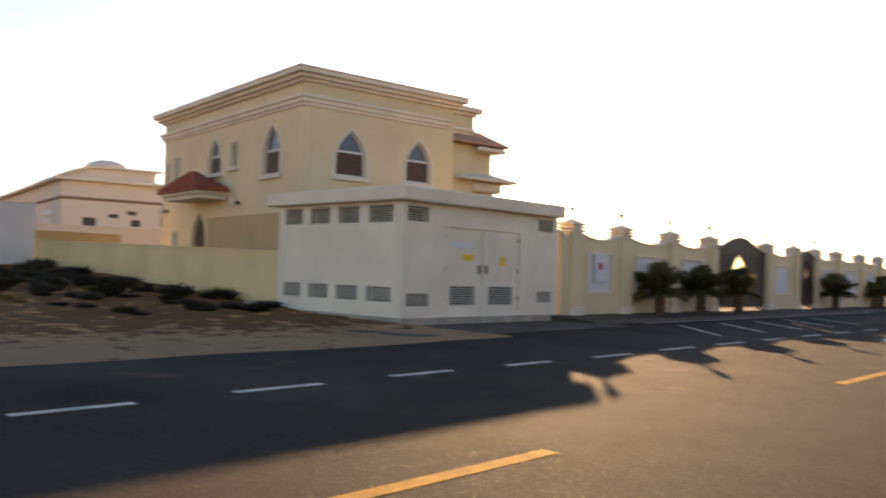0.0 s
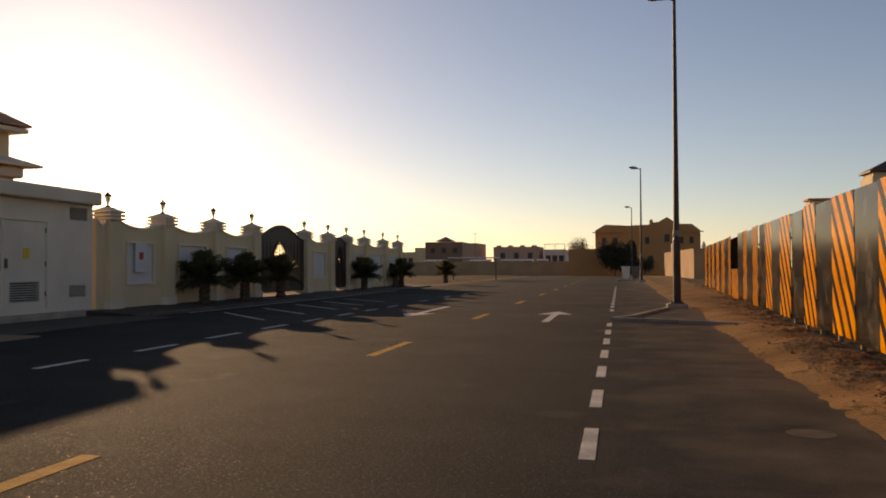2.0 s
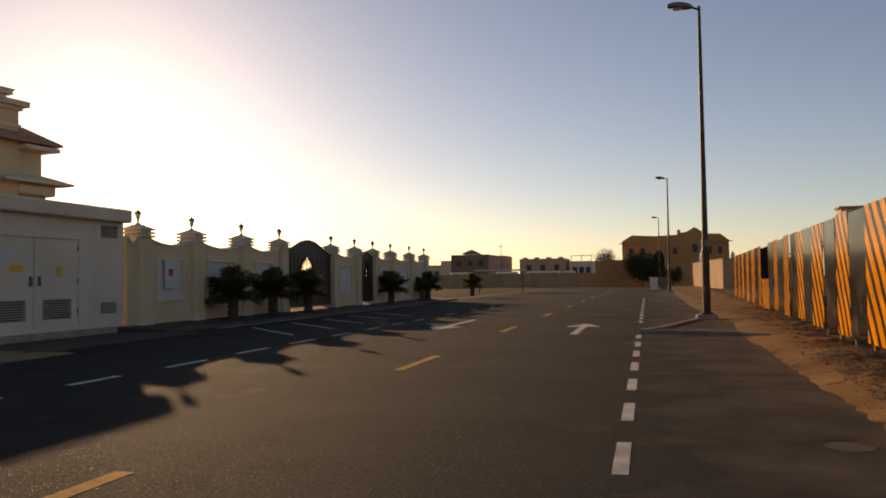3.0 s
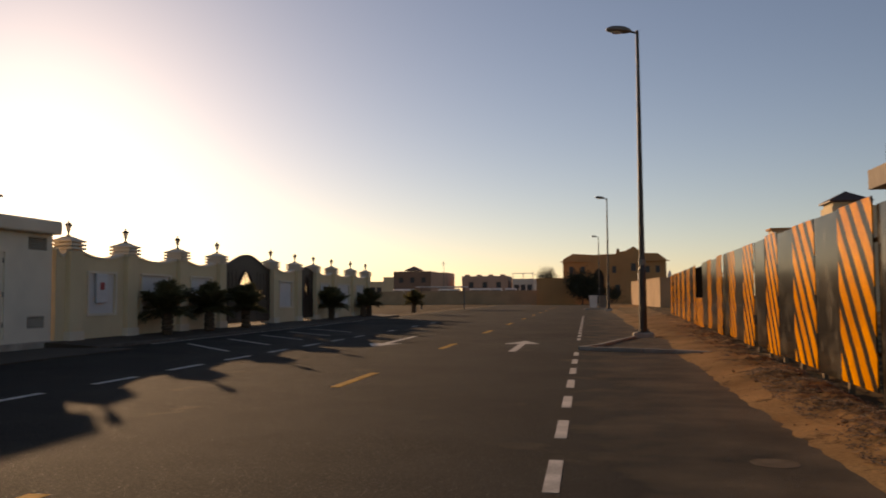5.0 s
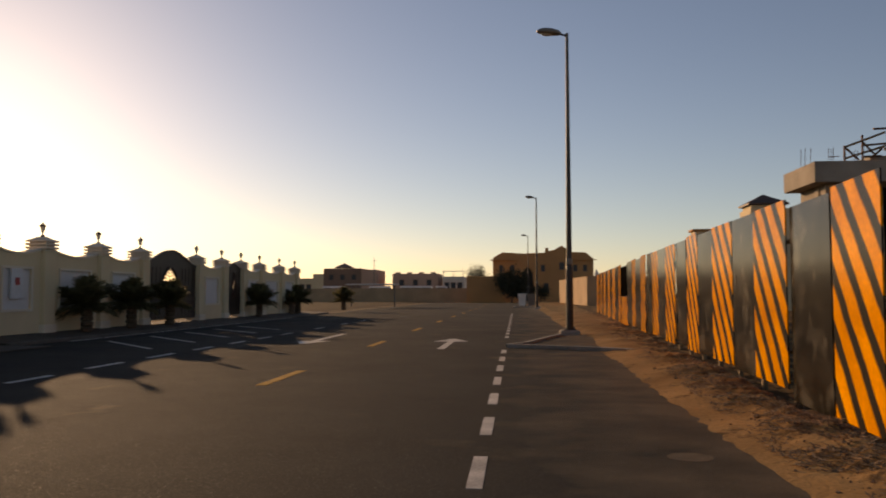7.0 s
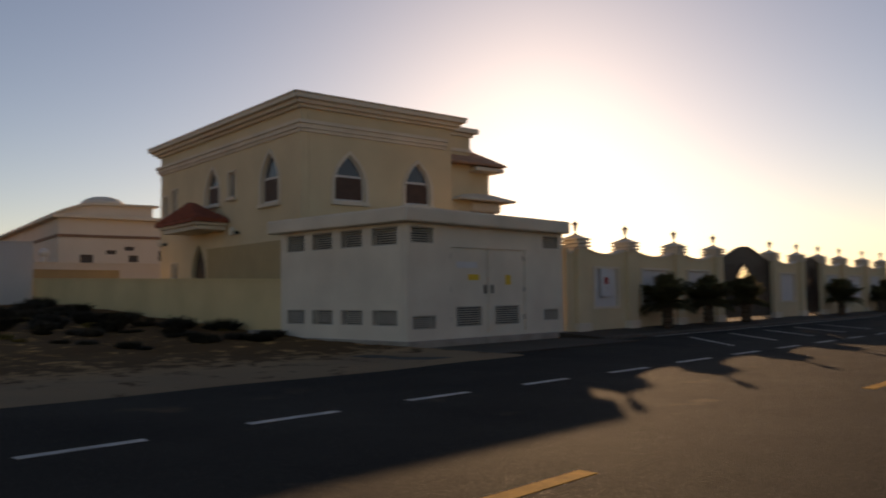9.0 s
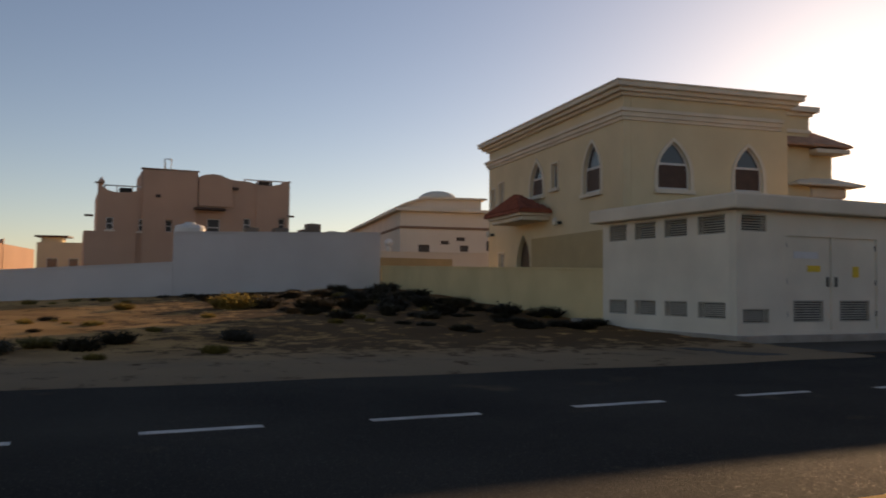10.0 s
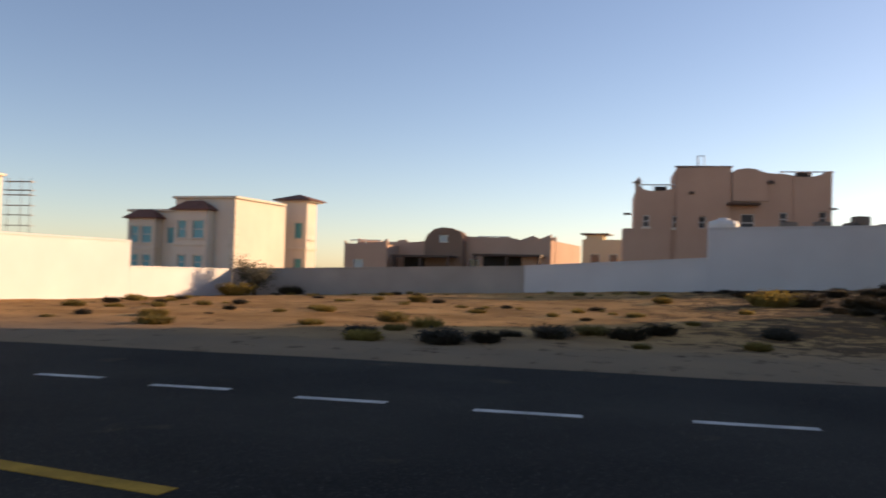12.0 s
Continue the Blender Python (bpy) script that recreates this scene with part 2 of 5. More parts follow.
YWALL = mat("yellow_render", (0.67, 0.52, 0.275), 0.9, 0.13, 0.6, 40, 0.15)
WHITEWALL = mat("white_render", (0.63, 0.605, 0.585), 0.9, 0.08, 0.4, 40, 0.12)
TANWALL = mat("tan_blockwork", (0.40, 0.34, 0.29), 0.92, 0.15, 0.6, 30, 0.2)
PINK = mat("pink_render", (0.52, 0.33, 0.235), 0.9, 0.1, 0.3, 30, 0.12)
PINKD = mat("brown_pink_render", (0.26, 0.16, 0.11), 0.9, 0.12, 0.3, 30, 0.12)
BEIGE = mat("beige_render", (0.64, 0.51, 0.32), 0.9, 0.1, 0.3, 30, 0.12)
VILLAWHITE = mat("villa_white", (0.70, 0.61, 0.50), 0.88, 0.08, 0.3, 30, 0.1)
OCHRE = mat("ochre_render", (0.50, 0.25, 0.10), 0.9, 0.15, 0.3, 30, 0.15)
BROWNTILE = mat("brown_roof_tile", (0.19, 0.085, 0.06), 0.85, 0.25, 3, 30, 0.4)
SANDWALL = mat("sandy_brown_render", (0.42, 0.28, 0.16), 0.92, 0.18, 0.5, 30, 0.2)
PALETILE = mat("faded_roof_tile", (0.44, 0.24, 0.15), 0.85, 0.25, 3, 30, 0.4)
ROOFTILE = mat("red_roof_tile", (0.27, 0.07, 0.035), 0.8, 0.3, 3, 30, 0.4, by_object=0.2)
BRONZE = mat("brown_shutter", (0.085, 0.045, 0.03), 0.6, 0.2, 4, 40, 0.1)
LOUVRE = mat("grey_louvre", (0.42, 0.38, 0.31), 0.6, 0.15, 3, 40, 0.05)
# flat dark colour that stands in for shade inside and under things
SHADEFILL = mat("dark_shade_fill", (0.05, 0.045, 0.04), 0.9, 0.2, 3, 40, 0.1)
IRON = mat("black_iron", (0.02, 0.017, 0.015), 0.45, 0.3, 4, 60, 0.15, metal=0.3)
GATE = mat("brown_black_iron", (0.036, 0.019, 0.013), 0.5, 0.3, 4, 60, 0.15, metal=0.2)
GALV = mat("weathered_galvanised_steel", (0.17, 0.155, 0.14), 0.5, 0.2, 2, 50, 0.1, metal=0.6)
POLE = mat("dark_painted_steel", (0.06, 0.055, 0.05), 0.5, 0.2, 2, 50, 0.1, metal=0.5)
LAMPHEAD = mat("grey_cast_metal", (0.2, 0.18, 0.15), 0.5, 0.15, 4, 50, 0.05, metal=0.3)
PANEL_DARK = sheen_blotched_board()
# near-black that paints in deep shade on the hoarding's return and opening
SHADEBLACK = mat("shade_black_board", (0.005, 0.0045, 0.004), 0.9, 0.3, 1, 30, 0.15, spec=0.0)
HAZARD = hazard_material(-1.15, 0.60, 0.58)
TIMBER = mat("rough_timber", (0.26, 0.17, 0.09), 0.85, 0.3, 4, 60, 0.3)
CONCRETE = mat("raw_concrete", (0.34, 0.285, 0.225), 0.9, 0.25, 0.8, 30, 0.3)
RUST = mat("rusty_steel", (0.14, 0.075, 0.045), 0.7, 0.3, 4, 60, 0.2, metal=0.4)
TRUNK = mat("palm_bark", (0.14, 0.095, 0.06), 0.95, 0.4, 6, 40, 0.6)
FROND = mat("palm_leaf", (0.17, 0.15, 0.07), 0.6, 0.3, 3, 30, 0.1, by_object=0.25)
SHRUBM = mat("dry_shrub", (0.048, 0.036, 0.018), 0.8, 0.35, 5, 40, 0.1, by_object=0.35)
SHRUBY = mat("yellow_green_shrub", (0.3, 0.22, 0.06), 0.8, 0.35, 5, 40, 0.1, by_object=0.25)
LEAFG = mat("grey_leaf", (0.12, 0.11, 0.07), 0.8, 0.3, 3, 30, 0.1)
LEAF = mat("tree_leaf", (0.035, 0.038, 0.018), 0.7, 0.3, 3, 30, 0.1, by_object=0.2)


def leafy(material, share):
    """Lets light through thin leaves."""
    t = material.node_tree
    b = t.nodes["Principled BSDF"]
    tr = t.nodes.new("ShaderNodeBsdfTranslucent")
    t.links.new(b.inputs["Base Color"].links[0].from_socket, tr.inputs["Color"])
    mx = t.nodes.new("ShaderNodeMixShader")
    mx.inputs[0].default_value = share
    t.links.new(b.outputs[0], mx.inputs[1])
    t.links.new(tr.outputs[0], mx.inputs[2])
    t.links.new(mx.outputs[0], t.nodes["Material Output"].inputs["Surface"])


for m_, k_ in ((FROND, 0.55), (SHRUBM, 0.2), (SHRUBY, 0.45), (LEAFG, 0.35)):
    leafy(m_, k_)
STONE = mat("rubble", (0.24, 0.145, 0.08), 0.95, 0.35, 5, 40, 0.4)
PLASTIC = mat("white_plastic", (0.66, 0.64, 0.6), 0.5, 0.12, 2, 40, 0.05)
SIGNYELLOW = mat("yellow_sign", (0.75, 0.48, 0.03), 0.5, 0.1, 5, 40, 0.02)
SIGNWHITE = mat("white_sign", (0.6, 0.6, 0.6), 0.5, 0.1, 5, 40, 0.02)
SIGNRED = mat("red_sign", (0.45, 0.06, 0.05), 0.5, 0.1, 5, 40, 0.02)
WOODDOOR = mat("dark_wood_door", (0.05, 0.028, 0.016), 0.5, 0.3, 6, 50, 0.1)
GLASS = glass_material("window_glass", (0.05, 0.052, 0.055))
GLASSB = glass_material("blue_window_glass", (0.04, 0.29, 0.33), 0.35)
# the sky's reflection is painted into this light pane colour
GLASSP = glass_material("sky_pale_window_glass", (0.3, 0.36, 0.38), 0.2)
GLASSD = glass_material("dull_far_glass", (0.03, 0.028, 0.026), 0.6)
GLASSL = glass_material("lantern_glass", (0.55, 0.5, 0.4), 0.3)
FRAMEW = mat("white_window_frame", (0.6, 0.57, 0.53), 0.5, 0.08, 3, 40, 0.03)


# ---- mesh helpers ----
def part(name, bm, material, parent=None, label="", smooth=False):
    me = bpy.data.meshes.new(name)
    bmesh.ops.recalc_face_normals(bm, faces=bm.faces)
    bm.to_mesh(me)
    bm.free()
    me.materials.append(material)
    if smooth:
        me.polygons.foreach_set("use_smooth", [True] * len(me.polygons))
    ob = new(name, me)
    if parent:
        ob.parent = parent
    if label:
        ob["label"] = label
    return ob


def root(name, m, label, category, group="", kind=""):
    ob = new(name)
    ob.empty_display_size = 0.3
    ob.matrix_world = m
    return tagged(ob, label, category, group, kind)


def box(bm, x0, y0, z0, x1, y1, z1, bevel=0.0, m=None):
    r = bmesh.ops.create_cube(bm, size=1)
    vs = r["verts"]
    for v in vs:
        v.co = Vector(((x0 + x1) / 2 + v.co.x * (x1 - x0), (y0 + y1) / 2 + v.co.y * (y1 - y0), (z0 + z1) / 2 + v.co.z * (z1 - z0)))
    if bevel:
        es = list({e for v in vs for e in v.link_edges})
        r = bmesh.ops.bevel(bm, geom=es, offset=bevel, segments=2, affect="EDGES", profile=0.5)
        vs = list({v for f in r["faces"] for v in f.verts} | {v for v in vs if v.is_valid})
    if m is not None:
        bmesh.ops.transform(bm, matrix=m, verts=vs)
    return bm


def boxed(*a, bevel=0.0, m=None):
    return box(bmesh.new(), *a, bevel=bevel, m=m)


def rod(bm, a, b, r0, r1=None, seg=8):
    a, b = Vector(a), Vector(b)
    d = b - a
    q = d.to_track_quat("Z", "Y").to_matrix().to_4x4()
    bmesh.ops.create_cone(bm, cap_ends=True, segments=seg, radius1=r0, radius2=r0 if r1 is None else r1, depth=d.length,
                          matrix=Matrix.Translation((a + b) / 2) @ q)
    return bm


def lathe(bm, prof, seg=16, at=(0, 0, 0), square=False):
    """Turn a profile of (radius, height) about the upright axis; square gives a four-sided stack."""
    n = 4 if square else seg
    rings = []
    for r, z in prof:
        ring = []
        for i in range(n):
            a = 2 * math.pi * (i + (0.5 if square else 0)) / n
            k = r * (math.sqrt(2) if square else 1)
            ring.append(bm.verts.new((at[0] + k * math.cos(a), at[1] + k * math.sin(a), at[2] + z)))
        rings.append(ring)
    for p, q in zip(rings, rings[1:]):
        for i in range(n):
            bm.faces.new((p[i], p[(i + 1) % n], q[(i + 1) % n], q[i]))
    bm.faces.new(rings[0])
    bm.faces.new(rings[-1])
    return bm


def slab(outline, holes=(), thick=0.25):
    """A wall in its own plane: x along, z up, front at y = 0, thickness towards +y; holes go through."""
    bm = bmesh.new()
    edges = []
    for loop in (outline, *holes):
        vs = [bm.verts.new((x, 0, z)) for x, z in loop]
        edges += [bm.edges.new((vs[i], vs[(i + 1) % len(vs)])) for i in range(len(vs))]
    bmesh.ops.triangle_fill(bm, use_beauty=True, use_dissolve=False, edges=edges)
    r = bmesh.ops.extrude_face_region(bm, geom=list(bm.faces))
    bmesh.ops.translate(bm, vec=(0, thick, 0), verts=[g for g in r["geom"] if isinstance(g, bmesh.types.BMVert)])
    return bm


def rect(x0, z0, x1, z1):
    return [(x0, z0), (x1, z0), (x1, z1), (x0, z1)]


def pointed(x0, z0, x1, z1, n=7):
    """A window with a pointed arch: straight jambs, then two arcs that meet on top."""
    w = x1 - x0
    spring = z1 - w * 0.98
    pts = [(x0, z0), (x1, z0), (x1, spring)]
    for i in range(1, n):
        a = i / n
        pts.append((x1 - w / 2 * a ** 2.5, spring + (z1 - spring) * a))
    pts.append(((x0 + x1) / 2, z1))
    for i in range(n - 1, 0, -1):
        a = i / n
        pts.append((x0 + w / 2 * a ** 2.5, spring + (z1 - spring) * a))
    pts.append((x0, spring))
    return pts


def grown(loop, d):
    cx = sum(p[0] for p in loop) / len(loop)
    cz = sum(p[1] for p in loop) / len(loop)
    w = max(p[0] for p in loop) - min(p[0] for p in loop)
    h = max(p[1] for p in loop) - min(p[1] for p in loop)
    return [(cx + (x - cx) * (1 + 2 * d / w), cz + (z - cz) * (1 + 2 * d / h)) for x, z in loop]


def placed(ob, m):
    ob.matrix_local = m
    return ob


def window(parent, m, loop, pane=GLASS, frame_w=0.07, surround=0.0, sill=True, transom=None, lower=None, trim=TRIM, fr=FRAMEW):
    """Window in a wall's plane: frame, panes and sill, with a raised surround where there is one."""
    x0, x1 = min(p[0] for p in loop), max(p[0] for p in loop)
    z0, z1 = min(p[1] for p in loop), max(p[1] for p in loop)
    w = placed(part("window", slab(loop, [grown(loop, -frame_w)], 0.07), fr, parent), m @ Matrix.Translation((0, 0.08, 0)))
    part("pane", slab(grown(loop, -frame_w * 0.6), (), 0.015), pane, w).location = (0, 0.03, 0)
    if transom:
        part("transom", boxed(x0 + 0.02, -0.005, transom - 0.04, x1 - 0.02, 0.06, transom + 0.04), FRAMEW, w)
        if lower:
            part("shutter", boxed(x0 + frame_w, 0.012, z0 + frame_w, x1 - frame_w, 0.028, transom - 0.042), lower, w, "brown lower sash")
    if surround:
        part("surround", slab(grown(loop, surround), [grown(loop, 0.003)], 0.06), trim, w).location = (0, -0.135, 0)
    if sill:
        part("sill", boxed(x0 - 0.15, -0.22, z0 - 0.16, x1 + 0.15, -0.0805, z0 - 0.02, bevel=0.015), trim, w)
    return w


def frame_of(origin, along, up=(0, 0, 1)):
    """A wall's plane: x along it, y into the building, z up."""
    a = Vector(along).normalized()
    n = Vector(up).cross(a)
    m = Matrix((a, n, Vector(up))).transposed().to_4x4()
    return Matrix.Translation(origin) @ m


# ---- ground ----
def smooth(a, b, x):
    t = min(1, max(0, (x - a) / (b - a)))
    return t * t * (3 - 2 * t)


def ground_z(x, y):
    n1 = noise.noise((x * 0.35, y * 0.35, 1.7))
    n2 = noise.noise((x * 1.3, y * 1.3, 4.1))
    if x < -10:
        edge = -10.95 + 0.25 * n1
        s = smooth(edge, edge - 31, x) if y < 21 else smooth(edge, edge - 31, x) * smooth(40, 21, y)
        base = -0.03 + 0.06 * smooth(edge + 0.35, edge - 0.5, x) + s * max(-0.45, min(1.15, 0.5 + 0.04 * y))
        if y > 14 and x > -16.4:
            k = smooth(14, 15, y)
            return base * (1 - k) - 0.04 * k
        rough = smooth(edge, edge - 4, x)
        return base + rough * (0.06 * n1 + 0.04 * n2) * (1 if x > -60 else 0.3)
    if x > 1.0:
        edge = 1.98 + 0.2 * noise.noise((0.3, y * 0.4, 2.2)) + 0.07 * n2 + 0.05 * noise.noise((x * 4, y * 4, 7.3))
        s = smooth(edge - 0.35, edge + 1.0, x)
        z = -0.035 + 0.16 * s + s * (0.05 * n1 + 0.05 * n2 + 0.035 * noise.noise((x * 3.1, y * 3.1, 0.4)))
        foot = 3.33 + 0.042 * (y - 7.5)
        z += 0.05 * smooth(foot - 1.15, foot - 0.7, x) * (noise.noise((x * 5.5, y * 4.5, 3.3)) + 0.7 * noise.noise((x * 11, y * 9, 5.1)))
        return z - 0.17 * smooth(foot - 0.4, foot + 0.05, x) * smooth(24, 10, y)
    return -0.04


def axis(lo, hi, fine_lo, fine_hi, step):
    xs = list(np.arange(fine_lo, fine_hi + 1e-6, step))
    d = step
    x = fine_hi
    while x < hi:
        d *= 1.35
        x += d
        xs.append(min(x, hi))
    d, x = step, fine_lo
    while x > lo:
        d *= 1.35
        x -= d
        xs.insert(0, max(x, lo))
    return xs


gx = axis(-2500, 2500, -46, -9.5, 0.42)
gx = [x for x in gx if x < -9.4] + list(np.arange(-9, 1.5, 1.5)) + list(np.arange(1.5, 4.6, 0.085)) + list(np.arange(4.65, 6.0, 0.2)) + [x for x in axis(-2500, 2500, 0, 6, 0.5) if x > 6.05]
gy = [y for y in axis(-2500, 2500, -26, 4, 0.4) if y < 4] + list(np.arange(4, 18, 0.12)) + list(np.arange(18.1, 34, 0.25)) + [y for y in axis(-2500, 2500, 0, 34, 0.7) if y > 34.2]
verts = [(x, y, ground_z(x, y)) for y in gy for x in gx]
nx = len(gx)
faces = [(j * nx + i, j * nx + i + 1, (j + 1) * nx + i + 1, (j + 1) * nx + i) for j in range(len(gy) - 1) for i in range(nx - 1)]
me = bpy.data.meshes.new("ground")
me.from_pydata(verts, [], faces)
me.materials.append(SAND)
me.polygons.foreach_set("use_smooth", [True] * len(me.polygons))
tagged(new("ground", me), "bare orange desert sand with low drifts", "ground", kind="structure")

bm = bmesh.new()
road_y = [-120 + 6 * i for i in range(42)]
vs = [[bm.verts.new((x, y, 0)) for x in (-12.8, -9, -6, -3, 0, 2.6)] for y in road_y]
for a, b in zip(vs, vs[1:]):
    for i in range(5):
        bm.faces.new((a[i], a[i + 1], b[i + 1], b[i]))
tagged(part("road", bm, ASPHALT), "dusty grey asphalt road with worn lane paint", "road", kind="structure")


def stripe(name, x0, y0, x1, y1, material, label, group, z=0.004):
    ob = part(name, boxed(x0, y0, z - 0.012, x1, y1, z), material)
    return tagged(ob, label, "road marking", group)


for y0, y1, x in ((-8.3, -7.5, -8.35), (-6.28, -5.49, -8.08), (-4.74, -3.88, -7.81), (-3.08, -2.18, -7.59), (-1.33, -0.35, -7.48), (0.6, 1.64, -7.57), (2.64, 3.78, -7.51), (4.93, 6.12, -7.57), (7.29, 8.42, -7.62), (9.6, 10.68, -7.58), (11.9, 13.1, -7.55), (14.35, 15.72, -7.62), (16.85, 18.15, -7.63), (19.3, 20.5, -7.62), (21.8, 23.0, -7.62), (24.3, 25.5, -7.62), (26.8, 28.0, -7.62), (31.4, 32.6, -7.62), (36.0, 37.2, -7.62), (40.6, 41.8, -7.62)):
    stripe("lane_dash", x - 0.065, y0, x + 0.065, y1, WHITE_LINE, "short white dash edging the parking lane", "parking lane dashes")
for k in range(-4, 24):
    if k not in (7, 8):
        c = 5.77 + 2.16 * k
        stripe("edge_dash", -0.235, c, -0.12, c + 1.12, WHITE_LINE, "thick white dash along the verge lane", "verge lane dashes")
for k in range(-2, 12):
    c = 5.22 + 9.0 * k
    if k == -1:
        continue
    stripe("centre_dash", -3.71, c - 2.3, -3.55, c, YELLOW_LINE, "long yellow centre dash on the asphalt", "centre dashes")
taper = part("centre_dash", boxed(-0.08, -3.2, -0.008, 0.08, 0, 0.004), YELLOW_LINE)
taper.matrix_world = pose(-4.2, -2.5, 0, 0, 0, -11.5)
tagged(taper, "yellow line slanting off the centre of the road", "road marking", "centre dashes")
for y in (21.2, 23.95, 26.7, 29.45, 32.2):
    ob = part("bay_line", boxed(-2.1, -0.05, -0.008, 2.1, 0.05, 0.004), WHITE_LINE)
    ob.matrix_world = pose(-10.2, y, 0, 0, 0, -49.5)
    tagged(ob, "thin white slanted parking bay line", "road marking", "parking bay lines")
stripe("kerb_line", -12.66, 22.6, -12.56, 46, WHITE_LINE, "thin white line beside the planted strip", "")


def arrow(x, y, turn, length):
    pts = [(-0.09, 0), (0.09, 0), (0.09, length - 1.5), (0.48, length - 1.5), (0, length), (-0.48, length - 1.5), (-0.09, length - 1.5)]
    bm = bmesh.new()
    f = bm.faces.new([bm.verts.new((a, b, 0.005)) for a, b in pts])
    r = bmesh.ops.extrude_face_region(bm, geom=[f])
    bmesh.ops.translate(bm, vec=(0, 0, -0.012), verts=[g for g in r["geom"] if isinstance(g, bmesh.types.BMVert)])
    ob = part("road_arrow", bm, WHITE_LINE)
    ob.matrix_world = pose(x, y, 0, 0, 0, turn)
    tagged(ob, "worn white direction arrow painted on the lane", "road marking", "lane arrows")


arrow(-1.72, 20.0, 0, 4.7)
arrow(-5.66, 27.4, 180, 5.7)


# ---- kerbs and verge ----
def kerb_run(pts, label, z=0.1, w=0.13, unit=0.9, stone=None):
    ob = root("kerb", Matrix(), label, "kerb", kind="structure")
    for a, b in zip(pts, pts[1:]):
        a, b = Vector((*a, 0)), Vector((*b, 0))
        n = max(1, round((b - a).length / unit))
        ang = math.atan2(b.y - a.y, b.x - a.x)
        L = (b - a).length / n
        for i in range(n):
            p = part("kerbstone", boxed(0.006, -w / 2, -0.1, L - 0.006, w / 2, z, bevel=0.015), stone or KERB, ob)
            p.matrix_local = Matrix.Translation(a + (b - a) * i / n) @ Matrix.Rotation(ang, 4, "Z")
    return ob


kerb_run([(2.75, 18.9), (2.1, 19.5), (-0.1, 20.6), (0.35, 21.5), (1.5, 26.0)], "low concrete kerb round a sandy island")
kerb_run([(-0.1, 78), (-0.1, 82), (3, 82)], "low concrete kerb of a far island")
kerb_run([(-12.9, 20.2), (-12.9, 56)], "grey kerb along the planted strip", z=0.09, unit=1.5, stone=KERBD)
isl = bmesh.new()
isl.faces.new([isl.verts.new((x, y, 0.04)) for x, y in ((2.7, 19.0), (2.1, 19.6), (0.05, 20.65), (0.45, 21.5), (1.55, 25.9), (3.2, 26.5))])
tagged(part("island_fill", isl, ASPHALT), "dusty dark asphalt inside the kerbed island", "ground", kind="structure")
strip = slab([(-14.9, -0.1), (-12.985, -0.1), (-12.985, 0.08), (-14.9, 0.2)], (), 36)
tagged(placed(part("pavement", strip, PAVER), Matrix.Translation((0, 20.2, 0))), "dusty planted strip before the garden wall", "pavement", kind="structure")
tagged(part("pavement", boxed(-14.3, 11.6, -0.1, -11.7, 20.19, 0.03), PAVER), "dusty apron before the substation", "pavement", kind="structure")


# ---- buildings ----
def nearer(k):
    """Shrinks a thing towards the camera's eye: nearer, yet alike in the camera's view."""
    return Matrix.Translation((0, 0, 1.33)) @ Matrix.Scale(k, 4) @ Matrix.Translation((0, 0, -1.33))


def hip_roof(bm, x0, y0, x1, y1, z0, z1, over=0.4, ridge=0.0):
    """A hipped roof over a rectangle, with eaves, and ribs that run down its slopes."""
    x0, y0, x1, y1 = x0 - over, y0 - over, x1 + over, y1 + over
    cx, cy = (x0 + x1) / 2, (y0 + y1) / 2
    e = [bm.verts.new(p) for p in ((x0, y0, z0), (x1, y0, z0), (x1, y1, z0), (x0, y1, z0))]
    b = [bm.verts.new((v.co.x, v.co.y, z0 - 0.12)) for v in e]
    if ridge:
        t = [bm.verts.new((cx - ridge, cy, z1)), bm.verts.new((cx + ridge, cy, z1))]
        bm.faces.new((e[0], e[1], t[1], t[0]))
        bm.faces.new((e[1], e[2], t[1]))
        bm.faces.new((e[2], e[3], t[0], t[1]))
        bm.faces.new((e[3], e[0], t[0]))
    else:
        t = [bm.verts.new((cx, cy, z1))]
        for i in range(4):
            bm.faces.new((e[i], e[(i + 1) % 4], t[0]))
    for i in range(4):
        bm.faces.new((b[i], b[(i + 1) % 4], e[(i + 1) % 4], e[i]))
    bm.faces.new(b)
    return bm


def tile_ribs(bm, x0, y0, x1, y1, z0, z1, over, step):
    """Rounded tile courses laid up a pyramid roof, from eaves to apex, on all four slopes."""
    x0, y0, x1, y1 = x0 - over, y0 - over, x1 + over, y1 + over
    apex = Vector(((x0 + x1) / 2, (y0 + y1) / 2, z1 + 0.01))
    cs = [Vector((x0, y0, z0)), Vector((x1, y0, z0)), Vector((x1, y1, z0)), Vector((x0, y1, z0))]
    for i in range(4):
        a, b = cs[i], cs[(i + 1) % 4]
        n = max(2, round((b - a).length / step))
        mid = (a + b) / 2
        for k in range(n + 1):
            p = a.lerp(b, k / n)
            f = 1 - abs(2 * k / n - 1)
            q = p + (apex - mid) * f * 0.98
            if (q - p).length > 0.1:
                rod(bm, p, q, step * 0.28, step * 0.28, 5)
    return bm


